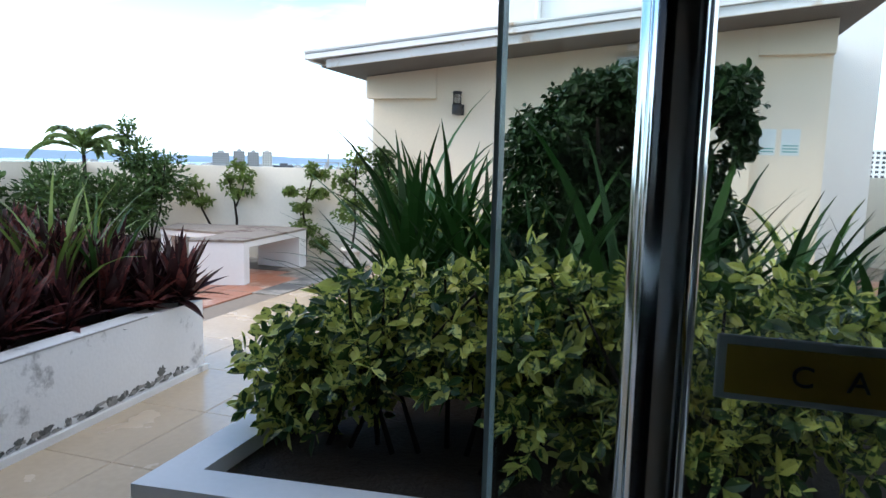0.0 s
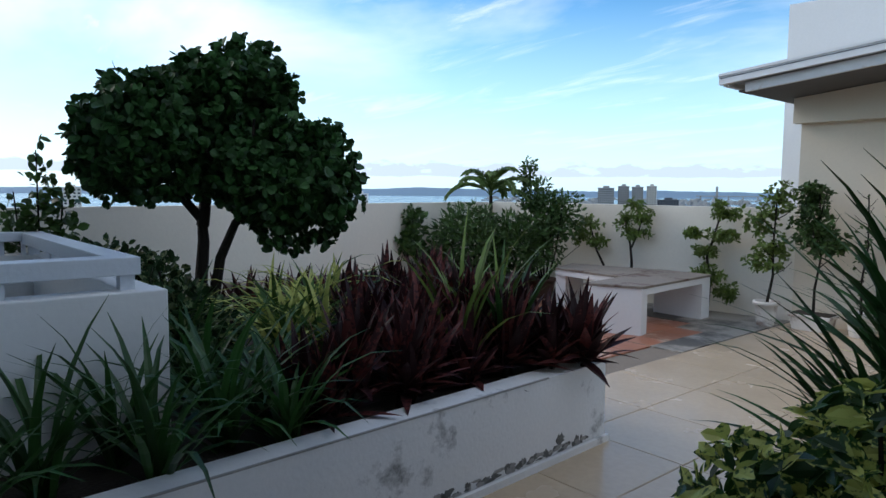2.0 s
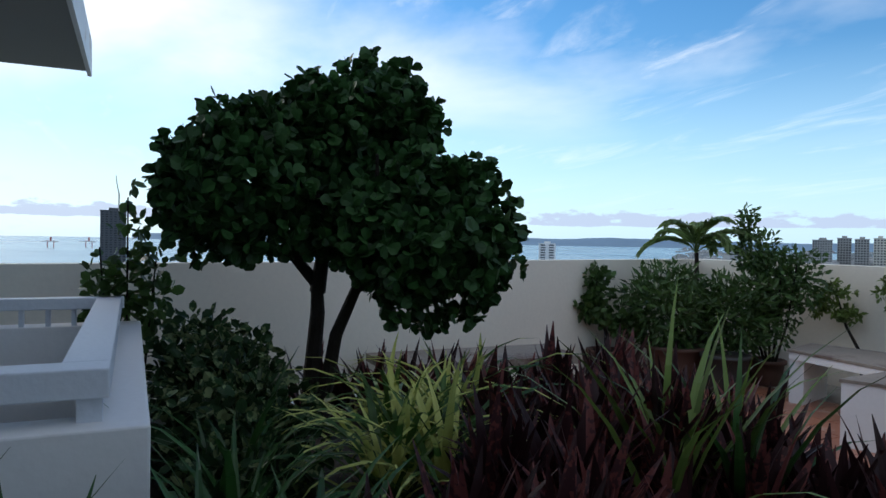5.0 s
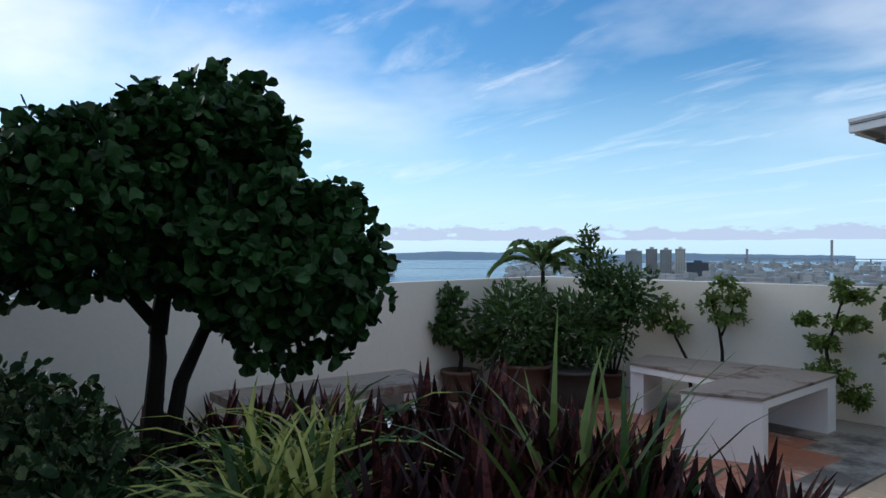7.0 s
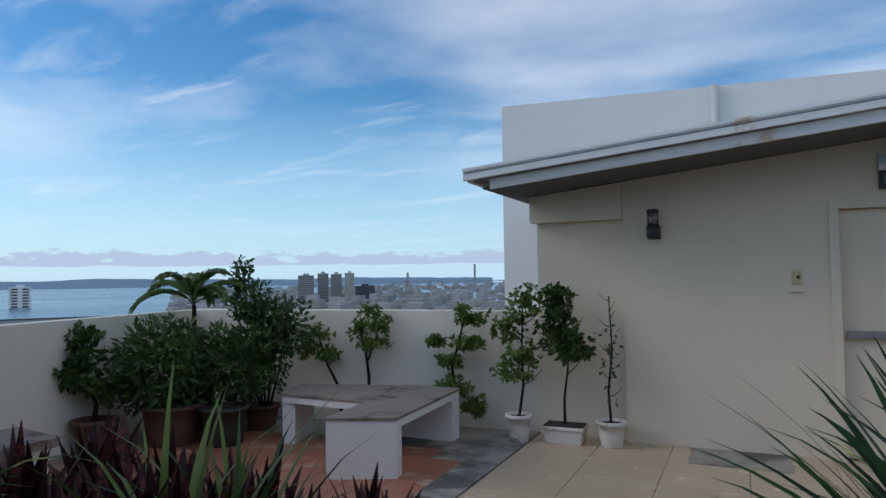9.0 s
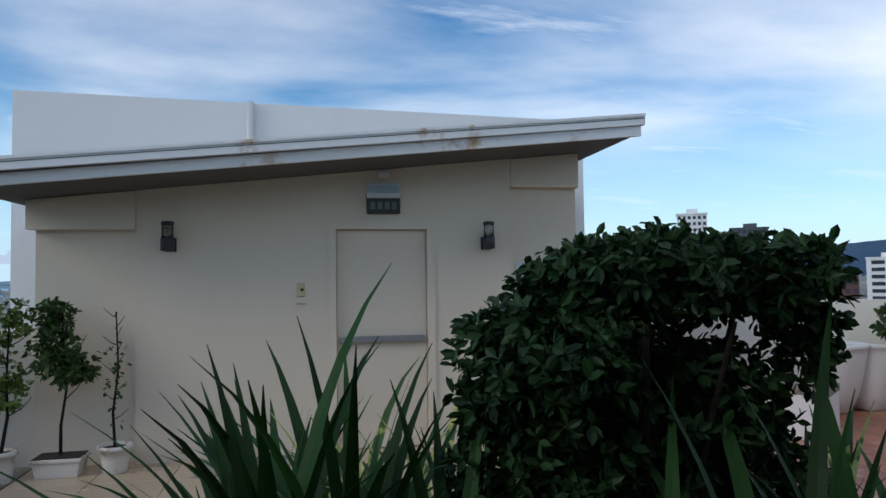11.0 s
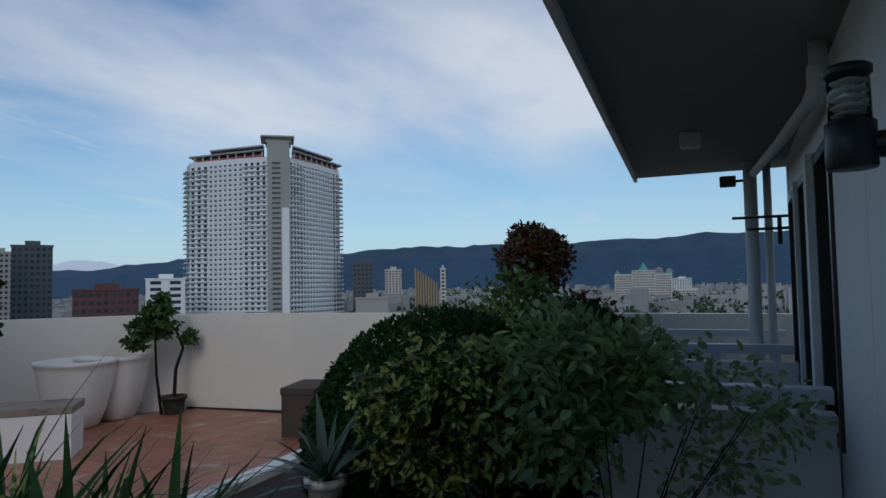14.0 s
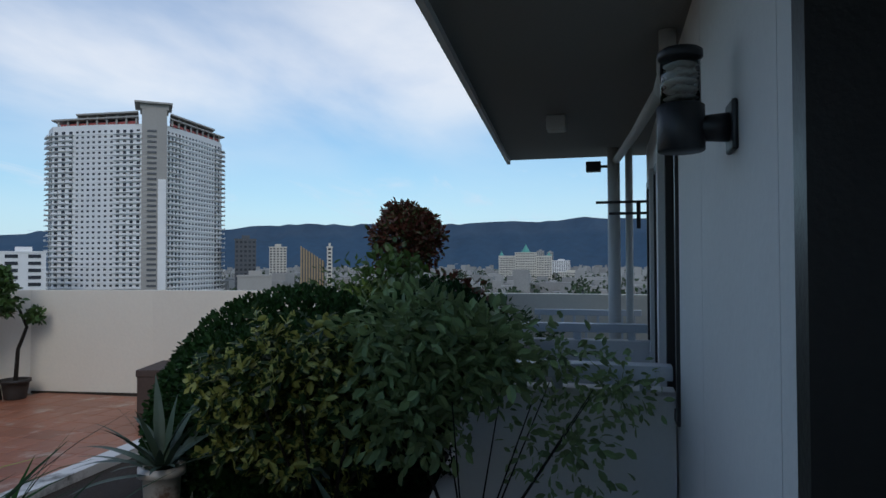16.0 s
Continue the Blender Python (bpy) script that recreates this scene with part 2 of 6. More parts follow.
WHITE = mat("white_paint", (0.74, 0.73, 0.71), 0.75, 0.05, 2.0, 40, 0.12)
HOUSE = mat("cream_render", (0.67, 0.595, 0.475), 0.8, 0.05, 1.5, 50, 0.12)
WORN = mat("flaking_white_paint", (0.72, 0.72, 0.71), 0.8, 0.06, 3.0, 50, 0.2, dark=(0.13, 0.13, 0.125), dark_at=0.575)
PARAPET = mat("parapet_paint", (0.74, 0.69, 0.59), 0.8, 0.06, 1.2, 30, 0.15)
FASCIA = mat("fascia_paint", (0.7, 0.7, 0.69), 0.5, 0.05, 3, 40, 0.08, dark=(0.42, 0.24, 0.1), dark_at=0.57)
# near-black: the shade under the house eaves is put into this colour
HSOFFIT = mat("shaded_soffit", (0.1, 0.095, 0.09), 0.8, 0.1)
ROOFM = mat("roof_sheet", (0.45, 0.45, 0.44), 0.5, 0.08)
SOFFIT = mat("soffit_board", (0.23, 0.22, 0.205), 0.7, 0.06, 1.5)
CREAMTILE = mat("cream_tile", (0.5, 0.39, 0.27), 0.24, 0.12, 3, 30, 0.05, obj_var=0.5)
GROUT = mat("grout", (0.22, 0.18, 0.14), 0.9, 0.2)
TERRA = mat("terracotta_tile", (0.33, 0.13, 0.075), 0.38, 0.25, 4, 25, 0.06, dark=(0.5, 0.36, 0.28), dark_at=0.56, obj_var=0.6)
CEMENT = mat("stained_cement", (0.33, 0.305, 0.265), 0.6, 0.25, 2, 30, 0.2, dark=(0.1, 0.095, 0.085), dark_at=0.47)
BENCHTOP = mat("worn_bench_top", (0.23, 0.195, 0.16), 0.75, 0.3, 5, 40, 0.3, dark=(0.11, 0.065, 0.05), dark_at=0.54)
BROWNBOX = mat("dark_brown_stain", (0.06, 0.04, 0.033), 0.7, 0.3, 5, 40, 0.2)
SOIL = mat("soil", (0.035, 0.025, 0.018), 0.95, 0.4, 10, 80, 0.9)
BARK = mat("bark", (0.022, 0.018, 0.015), 0.95, 0.35, 12, 90, 0.8, spec=0.15)
BLACK = mat("black_metal", (0.02, 0.02, 0.022), 0.45, 0.2)
DARKFRAME = mat("dark_bronze_frame", (0.03, 0.026, 0.024), 0.4, 0.2)
CHROME = mat("chrome", (0.75, 0.75, 0.76), 0.15, 0.03, bump=0.0, metal=1.0)
POTWHITE = mat("white_pot", (0.66, 0.63, 0.58), 0.5, 0.08, 7, 40, 0.08, dark=(0.24, 0.16, 0.12), dark_at=0.54)
POTCLAY = mat("clay_pot", (0.1, 0.05, 0.036), 0.7, 0.2, 6)
POTGLAZE = mat("cream_glaze", (0.72, 0.7, 0.65), 0.35, 0.05, 3, 30, 0.04)
POTDARK = mat("dark_pot", (0.03, 0.027, 0.025), 0.6, 0.2)
RAIL = mat("rail_paint", (0.6, 0.63, 0.67), 0.5, 0.06, 4)
YELLOW = mat("yellow_sticker", (0.45, 0.3, 0.02), 0.5, 0.05)
CLEARGLASS = glass_mat("clear_glass", (0.93, 0.96, 0.95))
DARKGLASS = glass_mat("tinted_glass", (0.12, 0.13, 0.14))
LAMPGLASS = glass_mat("lamp_glass", (0.85, 0.88, 0.88))
# pale base colour stands in for the light that a glass edge catches
GLASSEDGE = mat("glass_edge", (0.7, 0.85, 0.85), 0.2, 0.05, bump=0)
PIPE = mat("pipe_paint", (0.6, 0.6, 0.58), 0.5, 0.05)


# ---- mesh helpers ----
def part(name, bm, material, parent=None, label=""):
    me = bpy.data.meshes.new(name)
    if isinstance(bm, bmesh.types.BMesh):
        bm.to_mesh(me)
        bm.free()
    else:
        me.from_pydata(*bm)
    me.materials.append(material)
    ob = new(name, me)
    if parent:
        ob.parent = parent
    if label:
        tagged(ob, label)
    return ob


def empty(name, loc=(0, 0, 0), rz=0.0):
    ob = new(name)
    ob.matrix_world = pose(*loc, 0, 0, rz)
    return ob


def add_box(bm, x0, y0, z0, x1, y1, z1, m=None, bevel=0.0):
    r = bmesh.ops.create_cube(bm, size=1.0)
    vs = r["verts"]
    for v in vs:
        v.co = Vector(((x0 + x1) / 2 + v.co.x * (x1 - x0), (y0 + y1) / 2 + v.co.y * (y1 - y0), (z0 + z1) / 2 + v.co.z * (z1 - z0)))
    if bevel:
        es = {e for v in vs for e in v.link_edges}
        vs = list({v for f in bmesh.ops.bevel(bm, geom=list(es), offset=bevel, segments=2, affect="EDGES", profile=0.5)["faces"] for v in f.verts} | {v for v in vs if v.is_valid})
    if m is not None:
        bmesh.ops.transform(bm, matrix=m, verts=[v for v in vs if v.is_valid])
    return bm


def box(x0, y0, z0, x1, y1, z1, m=None, bevel=0.0):
    return add_box(bmesh.new(), x0, y0, z0, x1, y1, z1, m, bevel)


def prism(pts, z0, z1):
    """An upright slab over a plan outline (counter-clockwise); z1 may be a list, one per corner."""
    n = len(pts)
    tops = z1 if isinstance(z1, (list, tuple)) else [z1] * n
    v = [(x, y, z0) for x, y in pts] + [(x, y, t) for (x, y), t in zip(pts, tops)]
    f = [tuple(reversed(range(n))), tuple(range(n, 2 * n))] + [(i, (i + 1) % n, n + (i + 1) % n, n + i) for i in range(n)]
    return (v, [], f)


def wall_run(pts, thick, z0, z1):
    """A wall along a plan line, thickened to its left side, with mitred corners."""
    out = []
    for i, p in enumerate(pts):
        a = Vector(pts[max(i - 1, 0)])
        b = Vector(pts[min(i + 1, len(pts) - 1)])
        d = (b - a).normalized()
        nrm = Vector((-d.y, d.x))
        seg = (Vector(pts[min(i + 1, len(pts) - 1)]) - Vector(p)) if i == 0 else (Vector(p) - a)
        sn = Vector((-seg.normalized().y, seg.normalized().x))
        k = thick / max(0.3, nrm.dot(sn))
        out.append(Vector(p) + nrm * k)
    poly = [tuple(p) for p in pts] + [tuple(q) for q in reversed(out)]
    return prism(poly, z0, z1)


def lathe(profile, segs=20, m=None):
    """A turned solid from (radius, height) pairs."""
    v, f = [], []
    for r, z in profile:
        for i in range(segs):
            a = 2 * math.pi * i / segs
            v.append((r * math.cos(a), r * math.sin(a), z))
    for j in range(len(profile) - 1):
        for i in range(segs):
            k = (i + 1) % segs
            f.append((j * segs + i, j * segs + k, (j + 1) * segs + k, (j + 1) * segs + i))
    f.append(tuple(reversed(range(segs))))
    f.append(tuple(range((len(profile) - 1) * segs, len(profile) * segs)))
    if m is not None:
        v = [tuple(m @ Vector(p)) for p in v]
    return (v, [], f)


def smooth(ob):
    for p in ob.data.polygons:
        p.use_smooth = True
    return ob


def tube(pts, r0, r1=None, segs=8):
    """A round limb along points, from radius r0 to r1."""
    r1 = r0 if r1 is None else r1
    v, f = [], []
    n = len(pts)
    P = [Vector(p) for p in pts]
    for j, p in enumerate(P):
        d = (P[min(j + 1, n - 1)] - P[max(j - 1, 0)]).normalized()
        s = d.cross(Vector((0.31, 0.87, 0.2))).normalized()
        u = d.cross(s)
        r = r0 + (r1 - r0) * j / max(1, n - 1)
        for i in range(segs):
            a = 2 * math.pi * i / segs
            v.append(tuple(p + s * r * math.cos(a) + u * r * math.sin(a)))
    for j in range(n - 1):
        for i in range(segs):
            k = (i + 1) % segs
            f.append((j * segs + i, j * segs + k, (j + 1) * segs + k, (j + 1) * segs + i))
    f.append(tuple(reversed(range(segs))))
    f.append(tuple(range((n - 1) * segs, n * segs)))
    return (v, [], f)


def merge(*parts):
    v, f = [], []
    for pv, _, pf in parts:
        o = len(v)
        v += list(pv)
        f += [tuple(i + o for i in q) for q in pf]
    return (v, [], f)


# ---- plants ----
LEAF_OVAL = np.array([(0, 0, 0), (-0.32, 0.35, 0.06), (-0.3, 0.7, 0.05), (0, 1, -0.04), (0.3, 0.7, 0.05), (0.32, 0.35, 0.06), (0, 0.5, -0.02)])
OVAL_F = [(0, 1, 6), (1, 2, 6), (2, 3, 6), (3, 4, 6), (4, 5, 6), (5, 0, 6)]
LEAF_NARROW = np.array([(0, 0, 0), (-0.16, 0.4, 0.04), (0, 1, -0.06), (0.16, 0.4, 0.04)])
NARROW_F = [(0, 1, 2), (0, 2, 3)]
LEAF_ROUND = np.array([(0, 0, 0), (-0.3, 0.3, 0.05), (-0.48, 0.68, 0.07), (-0.26, 0.97, 0.02), (0.26, 0.97, 0.02), (0.48, 0.68, 0.07), (0.3, 0.3, 0.05), (0, 0.6, -0.04)])
ROUND_F = [(0, 1, 7), (1, 2, 7), (2, 3, 7), (3, 4, 7), (4, 5, 7), (5, 6, 7), (6, 0, 7)]
LEAF_SLIM = LEAF_OVAL * np.array([0.68, 1.0, 1.0])
SHAPES = {"slim": (LEAF_SLIM, OVAL_F), "oval": (LEAF_OVAL, OVAL_F), "narrow": (LEAF_NARROW, NARROW_F), "round": (LEAF_ROUND, ROUND_F)}


def leaves(places, ways, sizes, shape, rng, droop=0.0):
    """One mesh of many leaves: each grows from its place along its way, turned at random about it."""
    base, faces = SHAPES[shape]
    n = len(places)
    d = ways / np.linalg.norm(ways, axis=1, keepdims=True)
    d[:, 2] -= droop
    d /= np.linalg.norm(d, axis=1, keepdims=True)
    r = rng.normal(size=(n, 3))
    s = np.cross(d, r)
    s /= np.linalg.norm(s, axis=1, keepdims=True)
    u = np.cross(s, d)
    # leaves tend to turn their upper face to the sky
    flip = np.where(u[:, 2:3] < 0, -1, 1)
    u, s = u * flip, s * flip
    v = places[:, None, :] + sizes[:, None, None] * (base[None, :, 0:1] * s[:, None] + base[None, :, 1:2] * d[:, None] + base[None, :, 2:3] * u[:, None])
    k = len(base)
    f = [tuple(i * k + q for q in face) for i in range(n) for face in faces]
    return (v.reshape(-1, 3).tolist(), [], f)


def blob_leaves(blobs, n, size, shape, seed, shell=0.35, droop=0.2, spread=0.8, jitter=0.12, lumps=0.12):
    """Leaves over and inside ellipsoids (cx, cy, cz, rx, ry, rz), thickest near their skins, with an uneven outline."""
    rng = np.random.default_rng(seed)
    w = np.array([b[3] * b[4] + b[4] * b[5] + b[3] * b[5] for b in blobs])
    which = rng.choice(len(blobs), n, p=w / w.sum())
    B = np.array(blobs)[which]
    d = rng.normal(size=(n, 3))
    d /= np.linalg.norm(d, axis=1, keepdims=True)
    lump = 1 + lumps * (np.sin(d[:, 0] * 5 + which) * np.cos(d[:, 1] * 6 + 2 * which) + np.sin(d[:, 2] * 7 + which * 3))
    rad = (1 - shell * rng.random(n) ** 1.6) * lump + rng.normal(size=n) * jitter * 0.4
    p = B[:, :3] + B[:, 3:] * d * rad[:, None]
    way = d + rng.normal(size=(n, 3)) * spread
    way[:, 2] += 0.35
    return leaves(p, way, size * (0.65 + 0.7 * rng.random(n)), shape, rng, droop)


def whorl_leaves(blobs, n, per, size, shape, seed, shell=0.4, lumps=0.08, jitter=0.1, open_=0.85, up=0.45):
    """Leaves in whorls of about per round shoot tips that stand over ellipsoids (cx, cy, cz, rx, ry, rz)."""
    rng = np.random.default_rng(seed)
    w = np.array([b[3] * b[4] + b[4] * b[5] + b[3] * b[5] for b in blobs])
    which = rng.choice(len(blobs), n, p=w / w.sum())
    B = np.array(blobs)[which]
    d = rng.normal(size=(n, 3))
    d /= np.linalg.norm(d, axis=1, keepdims=True)
    lump = 1 + lumps * (np.sin(d[:, 0] * 5 + which) * np.cos(d[:, 1] * 6 + 2 * which) + np.sin(d[:, 2] * 7 + which * 3))
    rad = (1 - shell * rng.random(n) ** 1.4) * lump + rng.normal(size=n) * jitter * 0.4
    tip = B[:, :3] + B[:, 3:] * d * rad[:, None]
    axis = d + rng.normal(size=(n, 3)) * 0.35
    axis[:, 2] += up
    axis /= np.linalg.norm(axis, axis=1, keepdims=True)
    side = np.cross(axis, rng.normal(size=(n, 3)))
    side /= np.linalg.norm(side, axis=1, keepdims=True)
    third = np.cross(axis, side)
    turn = np.arange(per)[None, :] * 2.4 + rng.uniform(0, 6.3, (n, 1)) + rng.normal(size=(n, per)) * 0.25
    lift = rng.uniform(0.15, 0.75, (n, per))
    way = axis[:, None] * lift[..., None] + open_ * (side[:, None] * np.cos(turn)[..., None] + third[:, None] * np.sin(turn)[..., None])
    place = tip[:, None] - axis[:, None] * rng.uniform(0, size * 0.7, (n, per))[..., None]
    sizes = size * rng.uniform(0.6, 1.15, (n, per))
    return leaves(place.reshape(-1, 3), way.reshape(-1, 3), sizes.reshape(-1), shape, rng, 0.08)


def blade(length, width, arch, lean, az, segs=6, fold=0.25, start=0.0, base=(0, 0, 0), taper=1.0):
    """A long strap leaf: rises at lean degrees from upright and arches over."""
    v, f = [], []
    x, z = start, 0.0
    ang = radians(90 - lean)
    step = length / segs
    ca, sa = math.cos(az), math.sin(az)
    for i in range(segs + 1):
        t = i / segs
        w = width * (0.55 + 0.9 * t if t < 0.35 else 0.865 * (1 - ((t - 0.35) / 0.65) ** 1.5 * taper)) / 2
        w = max(w, width * 0.02)
        for side in (-1, 0, 1):
            px, py, pz = x, side * w, z + abs(side) * w * fold
            v.append((base[0] + px * ca - py * sa, base[1] + px * sa + py * ca, base[2] + pz))
        x += step * math.cos(ang)
        z += step * math.sin(ang)
        ang -= radians(arch) / segs * (0.5 + t)
    for i in range(segs):
        for s in range(2):
            a = i * 3 + s
            f.append((a, a + 1, a + 4, a + 3))
    return (v, [], f)


def tuft_blades(n, length, width, arch, lean, seed, spread=0.03, segs=5, fold=0.25):
    rng = random.Random(seed)
    out = []
    for i in range(n):
        u = i / n
        out.append(blade(length * rng.uniform(0.6, 1.05), width * rng.uniform(0.8, 1.15), arch * rng.uniform(0.5, 1.4), lean[0] + (lean[1] - lean[0]) * u + rng.uniform(-6, 6),
                         i * 2.4 + rng.uniform(-0.4, 0.4), segs, fold, 0.0, (rng.uniform(-spread, spread), rng.uniform(-spread, spread), rng.uniform(0, 0.03))))
    return out


def tuft(*args):
    return merge(*tuft_blades(*args))


L_FICUS = leaf_mat("dark_round_leaf", (0.024, 0.066, 0.017), 0.5, 0.5, spec=0.2, trans=0.06)
L_VAR = leaf_mat("variegated_leaf", (0.03, 0.085, 0.018), 0.45, 0.45, edge=(0.5, 0.53, 0.13), patch=60, edge_amt=0.5, trans=0.3)
L_RED = leaf_mat("red_purple_leaf", (0.038, 0.013, 0.015), 0.5, 0.45, edge=(0.14, 0.04, 0.036), edge_amt=0.32, trans=0.15, spec=0.25)
L_STRAP = leaf_mat("strap_leaf", (0.03, 0.085, 0.018), 0.35, 0.4)
L_STRIPE = leaf_mat("striped_strap_leaf", (0.06, 0.135, 0.028), 0.4, 0.45, edge=(0.5, 0.53, 0.15), patch=14, edge_amt=0.5, trans=0.35)
L_YUCCA = leaf_mat("spiky_leaf", (0.018, 0.058, 0.013), 0.5, 0.5, trans=0.16, spec=0.14)
L_MID = leaf_mat("green_leaf", (0.05, 0.1, 0.025), 0.4, 0.45)
L_LIGHT = leaf_mat("light_green_leaf", (0.115, 0.175, 0.036), 0.35, 0.45)
L_DARK = leaf_mat("dark_leaf", (0.018, 0.048, 0.015), 0.45, 0.5, trans=0.1, spec=0.2)
L_DOME = leaf_mat("clipped_small_leaf", (0.016, 0.046, 0.013), 0.4, 0.6, trans=0.1, spec=0.12)
L_RUST = leaf_mat("rust_red_leaf", (0.09, 0.028, 0.018), 0.5, 0.5, edge=(0.04, 0.06, 0.02), edge_amt=0.35)
L_AGAVE = leaf_mat("grey_green_leaf", (0.06, 0.095, 0.065), 0.2, 0.5, trans=0.05)
L_PALM = leaf_mat("palm_leaf", (0.13, 0.2, 0.06), 0.3, 0.4, trans=0.35)


# ---- large structure ----
def structure(ob, label, category):
    return tagged(ob, label, category, kind="structure")


FLOOR_OUT = [(-4.7, -1.6), (7.2, -1.6), (7.2, 7.9), (4.9, 9.8), (2.0, 12.6), (-3.3, 12.6), (-3.4, 8.1), (-6.6, 7.7), (-5.0, -0.4)]
floor = structure(part("floor", prism(FLOOR_OUT, -0.3, -0.012), GROUT), "concrete roof deck bed under the terrace tiles", "floor")

PAR_H = 1.15
PAR_L = [(-4.55, -1.5), (-5.22, 1.76), (-5.9, 5.0), (-6.4, 7.45), (-2.3, 7.86)]
pl = structure(part("wall_east", wall_run(PAR_L, 0.16, -0.3, PAR_H), PARAPET), "off-white painted parapet wall round the roof terrace", "parapet")
PAR_R = [(2.6, 12.0), (4.7, 9.75), (6.85, 7.95), (7.02, 6.4), (7.05, 4.5), (6.9, 2.0), (6.6, -1.5)]
pr = structure(part("wall_west", wall_run(PAR_R, 0.16, -0.3, 1.21), PARAPET), "off-white painted parapet wall with dark base line", "parapet")
# narrow dark strip along the parapet foot, in the soil colour
structure(part("trim", wall_run([(6.83, 7.92), (7.0, 6.4), (7.03, 4.5)], 0.02, -0.01, 0.02), SOIL), "thin dark line along the parapet foot", "trim")

# near building: wall with lamp and windows, door recess, eaves
WALL_Y = 0.96
DOOR_Y = 0.6
JX = 1.36
near_wall = structure(empty("wall_south"), "white painted panel wall of the near building", "wall")
part("panel", box(JX, 0.5, -0.05, 1.56, WALL_Y, 3.0), WHITE, near_wall)
part("panel", box(1.565, 0.5, -0.05, 2.6, WALL_Y, 3.0), WHITE, near_wall)
part("panel", box(2.605, 0.5, -0.05, 3.35, WALL_Y, 3.0), WHITE, near_wall)
part("panel", box(3.35, 0.5, -0.05, 5.75, WALL_Y - 0.004, 0.8), WHITE, near_wall)
part("panel", box(3.35, 0.5, 2.13, 5.75, WALL_Y - 0.004, 3.0), WHITE, near_wall)
part("panel", box(5.75, 0.5, -0.05, 5.95, WALL_Y, 3.0), WHITE, near_wall)
left_wall = structure(part("wall_door_side", box(-5.6, 0.2, -0.05, -0.78, 0.56, 3.0), WHITE), "white wall of the near building", "wall")
lintel = structure(part("wall_over_door", box(-0.78, 0.5, 2.2, JX, 0.72, 3.0), WHITE), "white wall band over the sliding doors", "wall")
# room behind the doors
room = structure(part("wall_room", merge(prism([(-1.5, -2.6), (6.0, -2.6), (6.0, -2.5), (-1.5, -2.5)], -0.05, 2.8), prism([(-1.6, -2.6), (-1.5, -2.6), (-1.5, 0.2), (-1.6, 0.2)], -0.05, 2.8), prism([(6.0, -2.6), (6.1, -2.6), (6.1, 0.5), (6.0, 0.5)], -0.05, 2.8)), WHITE), "plain dim lobby walls behind the glass doors", "wall")
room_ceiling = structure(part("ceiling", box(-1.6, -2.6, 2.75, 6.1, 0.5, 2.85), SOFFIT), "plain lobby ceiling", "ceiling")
SOF_Z = 2.45
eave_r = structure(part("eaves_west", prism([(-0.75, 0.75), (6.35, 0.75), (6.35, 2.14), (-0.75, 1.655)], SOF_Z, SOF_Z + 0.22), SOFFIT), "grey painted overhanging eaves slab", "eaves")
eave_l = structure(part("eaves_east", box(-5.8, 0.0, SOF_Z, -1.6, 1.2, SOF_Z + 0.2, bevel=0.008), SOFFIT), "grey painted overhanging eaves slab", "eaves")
structure(part("drip_edge_west", prism([(-0.75, 1.645), (6.36, 2.13), (6.36, 2.16), (-0.75, 1.675)], SOF_Z - 0.035, SOF_Z + 0.24), FASCIA), "white painted drip edge of the eaves", "trim")
structure(part("drip_edge_east", box(-5.81, 1.19, SOF_Z - 0.03, -1.6, 1.215, SOF_Z + 0.21), FASCIA), "white painted drip edge of the eaves", "trim")

# windows of the near building
win = structure(empty("window_1"), "dark bronze framed sliding windows in the near wall", "window")
W0, W1 = 0.8, 2.13
for x0, x1 in ((3.36, 3.92), (4.05, 4.85), (4.92, 5.74)):
    part("window_frame", merge(prism([(x0, 0.8), (x0 + 0.05, 0.8), (x0 + 0.05, 0.975), (x0, 0.975)], W0, W1), prism([(x1 - 0.05, 0.8), (x1, 0.8), (x1, 0.975), (x1 - 0.05, 0.975)], W0, W1),
                               prism([(x0 + 0.05, 0.8), (x1 - 0.05, 0.8), (x1 - 0.05, 0.975), (x0 + 0.05, 0.975)], W0, W0 + 0.05), prism([(x0 + 0.05, 0.8), (x1 - 0.05, 0.8), (x1 - 0.05, 0.975), (x0 + 0.05, 0.975)], W1 - 0.05, W1)), DARKFRAME, win)
    part("pane", box(x0 + 0.05, 0.87, W0 + 0.05, x1 - 0.05, 0.878, W1 - 0.05), DARKGLASS, win)
part("post", box(3.92, 0.76, W0, 4.05, 1.01, W1 + 0.02), WHITE, win)
part("post", box(4.85, 0.76, W0, 4.92, 1.0, W1), WHITE, win)

# house across the terrace
HY = 7.72
house = empty("roof_house", (0.4, HY, 0))
house.matrix_world = Matrix.Identity(4)
tagged(house, "cream rendered stair house with a sloping white-edged roof", "house")


def roof_z(x):
    return 2.333 + (x + 2.72) * 0.1002


def house_wall(x0, x1, y0, y1, z0, drop=0.0):
    return prism([(x0, y0), (x1, y0), (x1, y1), (x0, y1)], z0, [roof_z(x0) - drop, roof_z(x1) - drop, roof_z(x1) - drop, roof_z(x0) - drop])


